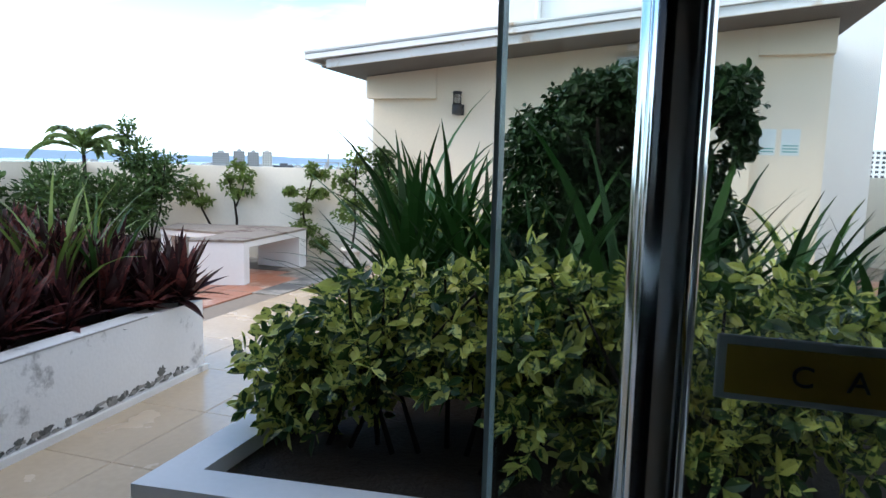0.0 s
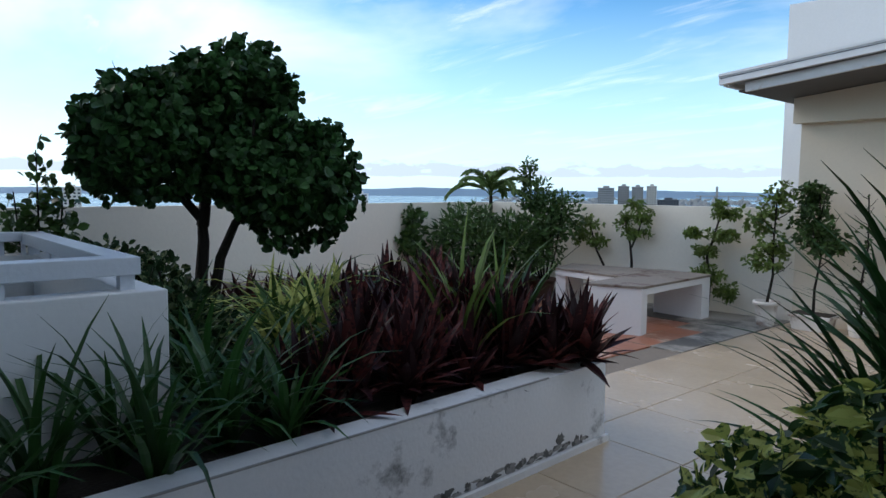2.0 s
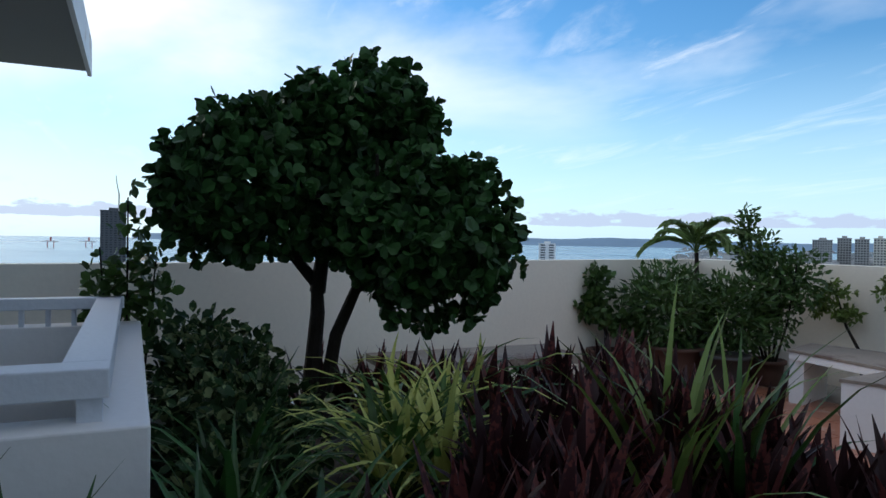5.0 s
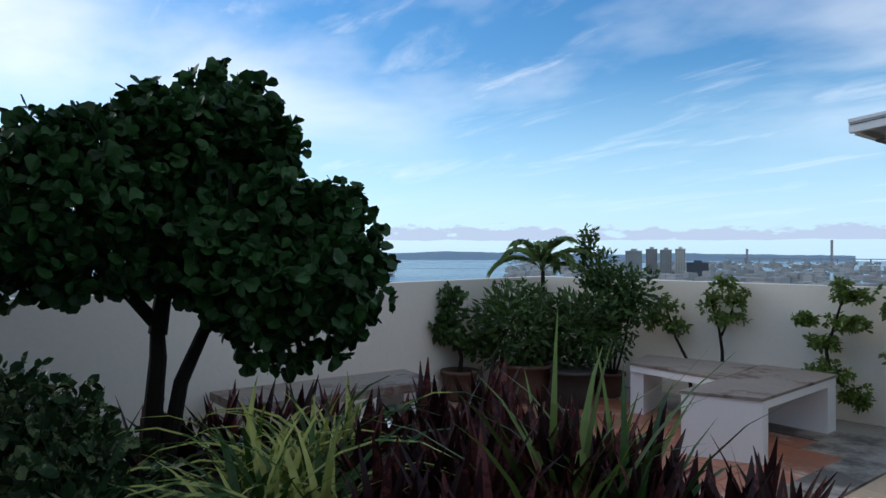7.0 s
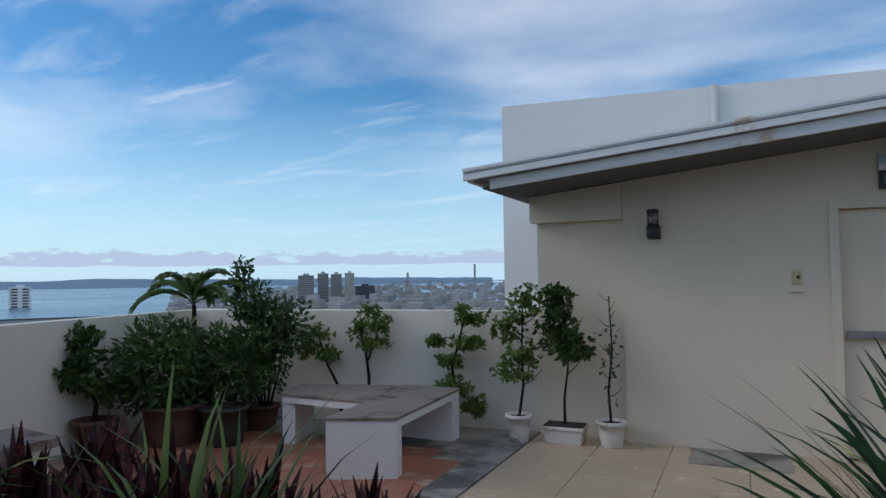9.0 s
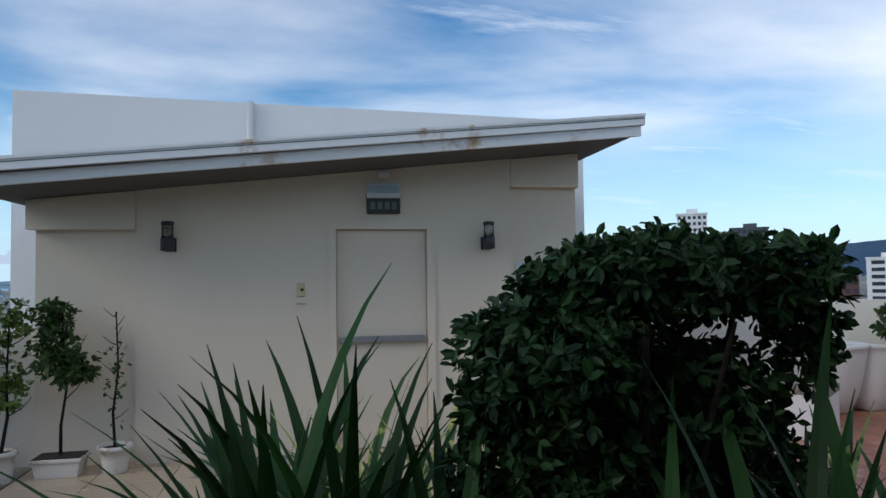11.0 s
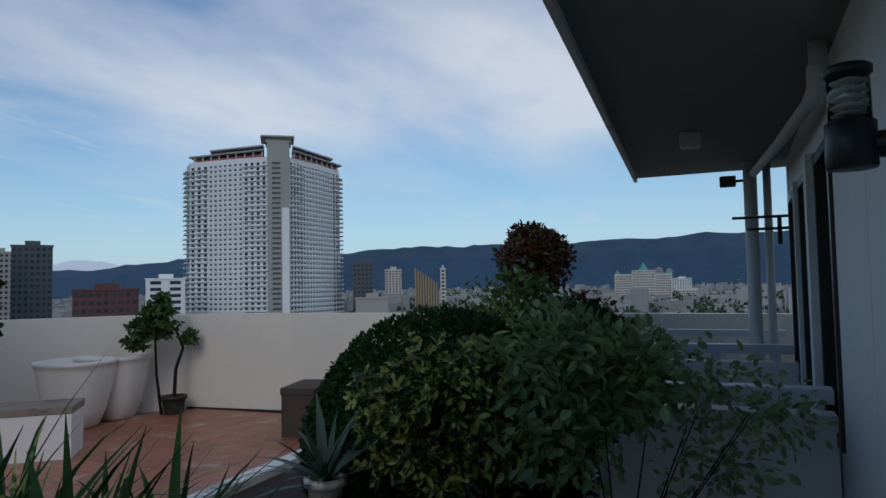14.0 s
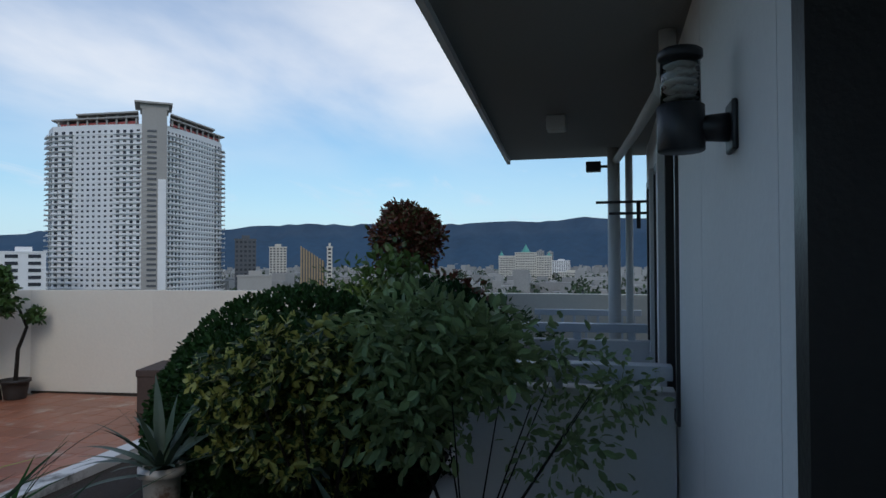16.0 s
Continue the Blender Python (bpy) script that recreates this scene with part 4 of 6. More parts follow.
for i, (x, y, n, ln, st) in enumerate(((-0.14, 3.0, 40, 0.86, 0.3), (0.03, 3.15, 38, 0.86, 0.3), (-0.16, 3.4, 34, 0.8, 0.3), (0.2, 2.92, 34, 0.8, 0.22), (-0.12, 2.78, 30, 0.74, 0.18), (-0.16, 3.22, 34, 0.84, 0.2), (0.08, 2.66, 26, 0.7, 0.13), (0.3, 3.25, 26, 0.8, 0.14), (0.5, 2.62, 24, 0.88, 0.18), (0.78, 2.66, 28, 0.95, 0.22), (1.0, 2.7, 26, 0.9, 0.2), (1.25, 2.78, 24, 0.84, 0.16), (1.6, 2.85, 20, 0.74, 0.12), (1.05, 3.05, 18, 0.8, 0.2), (2.0, 3.3, 12, 0.5, 0.05))):
    spiky_plant("spiky_plant", (x, y, 0.38), n, ln, 0.044, 100 + i, L_YUCCA, SPK, group="spiky plants in the wide planter", stem=st)
for i, (x, y) in enumerate(((0.14, 3.42), (0.26, 3.6), (0.36, 3.3), (0.05, 3.65), (1.5, 3.4))):
    spiky_plant("striped_grass_plant", (x, y, 0.38), 26, 0.98, 0.045, 130 + i, L_STRIPE, "arching plant with cream-striped yellow-green leaves", lean=(3, 42), arch=48, group="striped plants in the wide planter")
top = plant("clipped_shrub", (0.69, 3.12, 0.38), "clipped shrub with glossy dark oval leaves in two tiers")
whorl_crown(top, [(0.06, 0.02, 1.17, 0.3, 0.26, 0.12), (0.34, 0.0, 1.16, 0.2, 0.24, 0.12), (-0.06, 0.04, 1.1, 0.22, 0.22, 0.15), (0.46, -0.02, 1.02, 0.07, 0.12, 0.15), (-0.22, -0.02, 0.96, 0.23, 0.25, 0.19), (-0.21, 0.0, 0.7, 0.25, 0.24, 0.26), (-0.02, 0.05, 0.78, 0.22, 0.22, 0.26), (0.1, 0.08, 0.5, 0.28, 0.22, 0.28), (-0.1, 0.1, 0.25, 0.34, 0.24, 0.24), (0.28, 0.12, 0.3, 0.26, 0.2, 0.26), (0.2, 0.06, 0.86, 0.24, 0.2, 0.16), (0.36, 0.06, 0.55, 0.18, 0.18, 0.3)], 5600, 6, 0.045, "slim", 31, L_DARK, shell=0.6, lumps=0.05, jitter=0.08)
for k in range(16):
    a = k * 0.9
    part("stem", tube([(0.03 * k - 0.1, 0.02 * k, -0.04), (0.1 * math.cos(a), 0.1 * math.sin(a), 0.4), (0.2 * math.cos(a), 0.15 * math.sin(a), 0.8), (0.28 * math.cos(a), 0.2 * math.sin(a), 1.06)], 0.012, 0.005, 6), BARK, top)

L_VARD = leaf_mat("variegated_leaf_dim", (0.028, 0.065, 0.018), 0.4, 0.4, edge=(0.32, 0.34, 0.09), edge_amt=0.46, trans=0.2)
L_LIGHTD = leaf_mat("pale_green_leaf", (0.21, 0.29, 0.12), 0.35, 0.45)
# ---- right end of the wide planter ----
vb = plant("variegated_shrub", (2.8, 2.38, 0.41), "rounded shrub with yellow-green variegated leaves")
whorl_crown(vb, [(0.0, 0.36, 0.56, 0.24, 0.25, 0.26), (-0.02, 0.12, 0.66, 0.26, 0.27, 0.26), (0.1, -0.14, 0.62, 0.28, 0.27, 0.26), (0.02, 0.1, 0.36, 0.26, 0.4, 0.2)], 900, 7, 0.062, "slim", 41, L_VARD, shell=0.75, lumps=0.14, jitter=0.14)
for k in range(8):
    a = k * 0.8
    part("stem", tube([(0.03 * k - 0.1, 0, -0.03), (0.12 * math.cos(a), 0.12 * math.sin(a), 0.25), (0.25 * math.cos(a), 0.25 * math.sin(a), 0.55)], 0.01, 0.004, 5), BARK, vb)
lg = plant("light_shrub", (2.86, 1.92, 0.3), "loose shrub with pale green pointed leaves")
crown(lg, [(0.0, 0.1, 0.9, 0.3, 0.3, 0.22), (0.05, -0.16, 0.84, 0.28, 0.22, 0.2), (-0.05, 0.12, 0.66, 0.26, 0.28, 0.22)], 3400, 0.06, "slim", 42, L_LIGHTD, shell=0.9, droop=0.35)
crown(lg, [(0.3, -0.45, 0.8, 0.3, 0.24, 0.18), (0.4, -0.7, 0.68, 0.3, 0.2, 0.16), (0.15, -0.5, 0.5, 0.3, 0.28, 0.22)], 620, 0.05, "slim", 43, L_LIGHTD, shell=1.0, droop=0.35)
for k in range(9):
    a = k * 0.72
    part("stem", tube([(0.02 * k - 0.1, -0.1, -0.32), (0.1 * math.cos(a), -0.15 + 0.12 * math.sin(a), 0.2), (0.26 * math.cos(a), -0.22 + 0.4 * math.sin(a), 0.72)], 0.006, 0.002, 6), BARK, lg)
dome = plant("clipped_dome_shrub", (3.58, 2.91, 0.36), "large dome-clipped shrub with tiny dense dark leaves")
crown(dome, [(0, -0.04, 0.24, 0.76, 0.76, 0.78)], 32000, 0.027, "oval", 44, L_DOME, shell=0.12, lumps=0.012, jitter=0.02, spread=0.5)
crown(dome, [(0.5, -0.65, 0.34, 0.6, 0.56, 0.7)], 14000, 0.027, "oval", 45, L_DOME, shell=0.15, lumps=0.03, jitter=0.03, spread=0.5)
smooth(part("core", lathe([(0.05, 0.0), (0.66, 0.05), (0.64, 0.45), (0.4, 0.8), (0.05, 0.9)], 20), L_DOME, dome))
aloe_pot = pot("plant_pot", (2.7, 3.06, 0.38), 0.075, 0.3, POTWHITE, "small white pot with a mended crack", 1.2)
spiky_plant("agave_plant", (2.7, 3.06, 0.66), 28, 0.4, 0.05, 51, L_AGAVE, "grey-green agave rosette with toothed pointed leaves", lean=(12, 85), arch=25)
spiky_plant("agave_plant", (2.5, 2.12, 0.42), 20, 0.36, 0.05, 52, L_AGAVE, "grey-green agave rosette with pointed leaves", lean=(12, 80), arch=25)
spiky_plant("agave_plant", (2.7, 2.95, 0.4), 16, 0.22, 0.045, 53, L_AGAVE, "grey-green agave rosette with pointed leaves", lean=(12, 80), arch=25)
pot("plant_pot", (2.05, 1.42, 0.0), 0.15, 0.3, POTWHITE, "pale plastic pot on the terrace floor")
strap_plant("striped_grass_plant", (2.05, 1.42, 0.27), 26, 0.62, 0.03, 75, (8, 60), 140, L_STRIPE, "arching plant with yellow-striped leaves")
strap_plant("striped_grass_plant", (2.5, 1.7, 0.02), 24, 0.6, 0.035, 75, (8, 60), 141, L_STRAP, "arching green strap-leaved plant")
rt = plant("red_ball_tree", (5.95, 3.0, 0.0), "small ball-clipped tree with rust-red leaves", "tree")
crown(rt, [(0, 0, 1.72, 0.3, 0.31, 0.28), (0.03, 0.05, 1.92, 0.16, 0.16, 0.13), (0.02, -0.12, 1.85, 0.14, 0.14, 0.14)], 5200, 0.05, "slim", 54, L_RUST, shell=0.6, jitter=0.16)
part("trunk", tube([(0, 0, -0.02), (0.02, 0.01, 0.8), (0, 0, 1.6), (0.02, 0.0, 1.9)], 0.035, 0.02), BARK, rt)
for i, (x, y, h, m, s) in enumerate(((5.3, 3.3, 1.52, L_MID, "narrow"), (5.5, 2.95, 1.62, L_MID, "oval"), (6.2, 2.6, 1.4, L_RUST, "oval"), (5.0, 3.0, 1.35, L_LIGHT, "narrow"), (5.9, 2.1, 1.15, L_MID, "narrow"), (4.9, 2.2, 1.0, L_MID, "oval"))):
    b = plant("border_shrub", (x, y, 0.0), ("bushy shrub with long green leaves behind the clipped dome", "dark bushy shrub behind the clipped dome", "bushy shrub with rust-red leaves", "bushy shrub with long pale leaves", "shrub with narrow green leaves by the parapet", "shrub with oval green leaves")[i])
    crown(b, [(0, 0, h * 0.72, 0.38, 0.38, h * 0.28), (0.1, 0.1, h * 0.45, 0.38, 0.38, h * 0.3)], 2600, 0.075, s, 55 + i, m, shell=0.9)
    part("stem", tube([(0, 0, -0.02), (0.02, 0.0, h * 0.5), (0, 0.02, h * 0.85)], 0.025, 0.01, 6), BARK, b)


def palm(loc, trunk_h, n, length, seed, label):
    ob = plant("palm", loc, label, "palm")
    rg = random.Random(seed)
    smooth(part("trunk", tube([(0, 0, -0.02), (0.02, 0.0, trunk_h * 0.5), (0, 0.01, trunk_h)], 0.03, 0.022, 8), BARK, ob))
    for i in range(n):
        az = i * 2.4 + rg.uniform(-0.3, 0.3)
        lean = 4 + 50 * i / n + rg.uniform(-6, 6)
        pts, ang, x, z = [], radians(90 - lean), 0.0, trunk_h
        for s in range(9):
            pts.append((x * math.cos(az), x * math.sin(az), z))
            x += length / 8 * math.cos(ang)
            z += length / 8 * math.sin(ang)
            ang -= radians(15)
        fr = part("frond", merge(tube(pts, 0.008, 0.003, 5)), L_PALM, ob)
        P, D, S = [], [], []
        for s in range(2, 9):
            for sub in range(4):
                p = Vector(pts[s - 1]).lerp(Vector(pts[s]), sub / 4) if s < 9 else Vector(pts[-1])
                d = (Vector(pts[s]) - Vector(pts[s - 1])).normalized()
                sd = Vector((-math.sin(az), math.cos(az), 0))
                for sign in (-1, 1):
                    w = d * 0.9 + sd * sign * 0.5 + Vector((0, 0, -0.3))
                    P.append(tuple(p))
                    D.append(tuple(w))
                    S.append(length * 0.26 * (1 - 0.5 * abs(s - 4.5) / 4.5))
        part("leaflet_spray", leaves(np.array(P), np.array(D), np.array(S), "narrow", np.random.default_rng(seed + i)), L_PALM, fr)
    return ob


# ---- plants along the far parapet ----
palm((-5.72, 6.75, 0.38), 0.86, 9, 0.72, 3, "small feathery palm with arching fronds in a pot")
pot("plant_pot", (-5.72, 6.75, 0.0), 0.2, 0.4, POTDARK, "dark round plant pot")
cb = plant("corner_shrub", (-5.42, 6.2, 0.3), "big rounded dark green shrub in a clay pot")
crown(cb, [(-0.1, 0.0, 0.42, 0.48, 0.45, 0.4), (0.25, 0.45, 0.35, 0.42, 0.4, 0.38)], 3600, 0.1, "narrow", 61, L_MID, shell=0.7)
part("stem", tube([(0, 0, -0.02), (0, 0.02, 0.3)], 0.03, 0.02, 6), BARK, cb)
pot("plant_pot", (-5.42, 6.2, 0.0), 0.26, 0.36, POTCLAY, "wide brown clay plant pot")
pot("plant_pot", (-4.95, 6.35, 0.0), 0.2, 0.34, POTDARK, "dark clay plant pot")
bz = plant("potted_bonsai", (-5.85, 5.72, 0.26), "small bonsai-like tree with pale green foliage", "tree")
crown(bz, [(-0.15, -0.1, 0.42, 0.24, 0.2, 0.13), (0.12, 0.12, 0.3, 0.22, 0.22, 0.12), (-0.1, -0.05, 0.68, 0.14, 0.14, 0.16)], 900, 0.07, "oval", 62, L_MID, shell=0.9)
part("trunk", tube([(0, 0, -0.03), (0.03, 0.0, 0.15), (-0.05, -0.03, 0.35), (-0.1, -0.05, 0.7)], 0.025, 0.008, 6), BARK, bz)
pot("plant_pot", (-5.85, 5.72, 0.0), 0.17, 0.28, POTCLAY, "brown clay plant pot")
bs = plant("tall_potted_shrub", (-5.05, 7.0, 0.2), "tall potted shrub with small green leaves", "tree")
crown(bs, [(-0.12, 0.05, 0.95, 0.26, 0.24, 0.3), (0.2, 0.1, 0.8, 0.3, 0.25, 0.3), (0.0, 0.0, 0.5, 0.3, 0.25, 0.3), (-0.3, 0.05, 1.3, 0.1, 0.1, 0.2)], 3000, 0.06, "slim", 63, L_MID, shell=0.9)
for k in range(5):
    part("stem", tube([(0.02 * k, 0, -0.03), (0.1 * k - 0.2, 0.02, 0.4), (0.16 * k - 0.38, 0.05, 0.95 + 0.06 * (k == 0))], 0.014, 0.006, 6), BARK, bs)
pot("plant_pot", (-5.05, 7.0, 0.0), 0.16, 0.24, POTCLAY, "brown clay plant pot")
pot("plant_pot", (-5.42, 7.22, 0.0), 0.15, 0.24, POTWHITE, "white plant pot with a chipped rim")
ls = plant("leaning_shrub", (-4.4, 7.45, 0.0), "leaning thin-stemmed shrub with yellow-green leaves", "tree")
whorl_crown(ls, [(-0.28, -0.02, 0.9, 0.2, 0.17, 0.13), (-0.2, 0.0, 0.72, 0.15, 0.15, 0.1), (-0.42, 0.0, 0.76, 0.12, 0.13, 0.12)], 130, 6, 0.06, "slim", 64, L_LIGHT, shell=0.95)
part("trunk", tube([(0, 0, -0.02), (-0.02, 0, 0.35), (-0.16, -0.02, 0.6), (-0.28, 0, 0.9)], 0.02, 0.008, 6), BARK, ls)
sm = plant("small_tree", (-4.12, 7.52, 0.0), "small tree with a forked stem and light green leaves", "tree")
whorl_crown(sm, [(-0.12, 0, 0.98, 0.13, 0.14, 0.12), (0.14, 0, 1.02, 0.13, 0.14, 0.12), (0.04, 0, 0.82, 0.2, 0.16, 0.08), (0.02, 0, 1.15, 0.13, 0.12, 0.07)], 140, 6, 0.06, "slim", 65, L_LIGHT, shell=0.95)
part("trunk", tube([(0, 0, -0.02), (0.0, 0, 0.5), (-0.03, 0, 0.7), (-0.12, 0, 1.0)], 0.02, 0.008, 6), BARK, sm)
part("branch", tube([(-0.01, 0, 0.65), (0.08, 0, 0.85), (0.14, 0, 1.05)], 0.013, 0.006, 6), BARK, sm)
bn = plant("tiered_bonsai", (-3.2, 7.58, 0.0), "tiered bonsai tree with bright green leaf pads", "tree")
whorl_crown(bn, [(-0.02, 0, 0.42, 0.22, 0.15, 0.11), (0.22, 0, 0.25, 0.14, 0.13, 0.12), (-0.05, 0, 0.68, 0.15, 0.14, 0.07), (0.12, 0, 0.85, 0.18, 0.15, 0.09), (-0.18, 0, 0.86, 0.12, 0.12, 0.07), (0.18, 0, 1.08, 0.17, 0.13, 0.07), (0.1, 0, 1.17, 0.08, 0.08, 0.07)], 420, 7, 0.055, "slim", 66, L_LIGHT, shell=0.95)
part("trunk", tube([(0, 0, -0.02), (0.02, 0, 0.35), (-0.02, 0, 0.6), (0.05, 0, 0.85), (0.12, 0, 1.1)], 0.022, 0.008, 6), BARK, bn)

pot("plant_pot", (-2.5, 7.42, 0.0), 0.105, 0.24, POTWHITE, "white plant pot with a red rim and peeling paint")
pp = plant("potted_shrub", (-2.5, 7.42, 0.2), "slender potted shrub with small yellow-green leaves", "tree")
whorl_crown(pp, [(0.03, 0, 0.55, 0.2, 0.18, 0.2), (-0.1, 0, 0.85, 0.2, 0.18, 0.2), (0.08, 0, 1.05, 0.18, 0.15, 0.17), (-0.12, 0, 0.42, 0.16, 0.12, 0.1)], 190, 7, 0.062, "slim", 67, L_LIGHT, shell=1.0)
part("trunk", tube([(0, 0, -0.02), (0.05, 0, 0.3), (0.04, 0, 0.6), (0.06, 0, 1.15)], 0.016, 0.006, 6), BARK, pp)
for k in range(8):
    a = k * 2.1
    part("branch", tube([(0.045, 0, 0.3 + 0.09 * k), (0.045 + 0.1 * math.cos(a), 0.1 * math.sin(a), 0.36 + 0.09 * k), (0.045 + 0.18 * math.cos(a), 0.16 * math.sin(a), 0.45 + 0.09 * k)], 0.006, 0.002, 5), BARK, pp)
pot("planter_trough", (-2.1, 7.52, 0.0), 0.18, 0.15, POTWHITE, "small white rectangular trough", square=True)
pq = plant("potted_shrub", (-2.1, 7.52, 0.14), "slender potted shrub with dense dark leaves", "tree")
whorl_crown(pq, [(-0.02, 0, 0.85, 0.25, 0.2, 0.18), (0.1, 0, 0.7, 0.22, 0.18, 0.14), (-0.05, 0, 1.12, 0.17, 0.15, 0.18)], 230, 8, 0.066, "slim", 68, L_MID, shell=1.0)
part("trunk", tube([(0, 0, -0.02), (0.0, 0, 0.25), (0.04, 0, 0.55), (0.0, 0, 1.2)], 0.016, 0.006, 6), BARK, pq)
for k in range(6):
    a = k * 2.3
    part("branch", tube([(0.02, 0, 0.45 + 0.1 * k), (0.02 + 0.1 * math.cos(a), 0.1 * math.sin(a), 0.55 + 0.1 * k), (0.02 + 0.18 * math.cos(a), 0.14 * math.sin(a), 0.68 + 0.1 * k)], 0.006, 0.002, 5), BARK, pq)
pot("plant_pot", (-1.69, 7.52, 0.0), 0.115, 0.22, POTWHITE, "white plant pot with a brown rim")
ps = plant("bare_sapling", (-1.69, 7.52, 0.18), "almost leafless sapling with knobbly stem", "tree")
part("trunk", tube([(0, 0, -0.02), (-0.02, 0, 0.3), (0.02, 0, 0.65), (0.0, 0, 1.12)], 0.014, 0.006, 6), BARK, ps)
for k in range(12):
    a = k * 2.0
    part("branch", tube([(0.0, 0, 0.25 + 0.075 * k), (0.04 * math.cos(a), 0.04 * math.sin(a), 0.27 + 0.075 * k), (0.1 * math.cos(a), 0.1 * math.sin(a), 0.33 + 0.075 * k)], 0.005, 0.002, 5), BARK, ps)
part("leaves", blob_leaves([(0, 0, 0.6, 0.1, 0.1, 0.5)], 60, 0.04, "oval", 69, shell=1.0), L_MID, ps)

# ---- west corner ----
for i, (x, y) in enumerate(((5.5, 8.25), (6.05, 8.3))):
    b = tagged(empty("large_planter_pot", (x, y, 0)), "large glazed cream-white planter pot, square with rounded corners", "pot", "large cream pots in the corner")
    prof = [(0.2, 0), (0.23, 0.02), (0.3, 0.2), (0.36, 0.45), (0.39, 0.64), (0.4, 0.7), (0.42, 0.715), (0.42, 0.75), (0.39, 0.755), (0.35, 0.74), (0.34, 0.6)]
    v, e, f = lathe(prof, 32)
    v2 = []
    for px, py, pz in v:
        a = math.atan2(py, px)
        k = 1 + 0.1 * (abs(math.cos(2 * a + 1.2)) - 0.5)
        v2.append((px * k, py * k, pz))
    smooth(part("body", (v2, e, f), POTGLAZE, b))
    part("soil", lathe([(0.33, 0.6), (0.3, 0.62)], 20), SOIL, b)
ct = plant("corner_topiary", (6.5, 7.8, 0.2), "small leaning tree with clumped dark leaves", "tree")
whorl_crown(ct, [(-0.3, 0.05, 0.88, 0.3, 0.26, 0.17), (-0.25, 0.02, 1.08, 0.22, 0.2, 0.1), (-0.2, 0.0, 1.22, 0.1, 0.1, 0.08), (0.12, -0.1, 0.74, 0.12, 0.12, 0.1), (-0.5, 0.1, 0.72, 0.14, 0.15, 0.1)], 330, 7, 0.085, "slim", 71, L_MID, shell=0.9)
part("trunk", tube([(0, 0, -0.02), (0.03, 0, 0.35), (0.1, -0.05, 0.6), (0.02, -0.03, 0.8), (-0.15, 0, 1.0)], 0.025, 0.012, 7), BARK, ct)
part("trunk", tube([(-0.1, 0.1, -0.2), (-0.2, 0.08, 0.3), (-0.25, 0.05, 0.8)], 0.022, 0.012, 7), BARK, ct)
pot("plant_pot", (6.5, 7.8, 0.0), 0.14, 0.22, POTDARK, "black plastic plant pot")


def slab_bench(loc, rz, w, d, h, label, legmat, solid=False, topmat=BENCHTOP):
    ob = tagged(empty("slab_bench", loc, rz), label, "bench")
    part("seat_top", box(-w / 2, -d / 2, h - 0.07, w / 2, d / 2, h, bevel=0.008), topmat, ob)
    if solid:
        part("base", box(-w / 2 + 0.01, -d / 2 + 0.01, -0.01, w / 2 - 0.01, d / 2 - 0.01, h - 0.07, bevel=0.006), legmat, ob)
    for s in () if solid else (-1, 1):
        part("leg", box(s * (w / 2 - 0.09) - 0.06, -d / 2 + 0.03, -0.01, s * (w / 2 - 0.09) + 0.06, d / 2 - 0.03, h - 0.07, bevel=0.006), legmat, ob)
    return ob


slab_bench((4.36, 7.5, 0), -50, 0.95, 0.5, 0.48, "concrete bench with brown stained top and white base", WHITE, True)
slab_bench((6.2, 5.52, 0), 15, 0.66, 0.5, 0.5, "brown stained concrete bench beside the clipped dome", BROWNBOX, True, BROWNBOX)


# ---- lamps and fittings ----
def wall_lamp(loc, rz, label, s=1.0):
    """Lantern on an arm: black base cup, clear cylinder with a spiral, black cap. Its back is at y = 0, it reaches out along -y."""
    ob = tagged(empty("wall_lamp", loc, rz), label, "lamp", "black wall lanterns")
    at = Matrix.Translation((0, -0.122, 0))
    smooth(part("base_cup", lathe([(0.052, 0), (0.056, 0.004), (0.056, 0.11), (0.05, 0.115)], 24, at), BLACK, ob))
    glass = smooth(part("glass", lathe([(0.047, 0.115), (0.047, 0.225), (0.044, 0.226)], 24, at), LAMPGLASS, ob, "clear glass cylinder"))
    glass.visible_shadow = False
    for k in range(5):
        smooth(part("ring", lathe([(0.03, 0.125 + 0.02 * k), (0.041, 0.13 + 0.02 * k), (0.03, 0.135 + 0.02 * k)], 18, at), POTWHITE, ob, "pale spiral reflector ring"))
    smooth(part("tube", lathe([(0.014, 0.115), (0.014, 0.22), (0.01, 0.222)], 12, at), POTWHITE, ob, "white lamp tube"))
    smooth(part("cap", lathe([(0.05, 0.225), (0.053, 0.228), (0.053, 0.244), (0.045, 0.25)], 24, at), BLACK, ob))
    smooth(part("arm", tube([(0, -0.09, 0.055), (0, -0.05, 0.055), (0, -0.012, 0.055)], 0.03, 0.036, 14), BLACK, ob))
    part("wall_plate", box(-0.05, -0.014, -0.005, 0.05, 0.0, 0.115, bevel=0.006), BLACK, ob)
    return ob


wall_lamp((1.98, WALL_Y, 1.782), 180, "black cylinder wall lantern with clear glass on the white wall")
wall_lamp((-1.31, HY, 1.80), 0, "black cylinder wall lantern with clear glass on the house wall")
wall_lamp((1.49, HY, 1.80), 0, "black cylinder wall lantern with clear glass on the house wall")

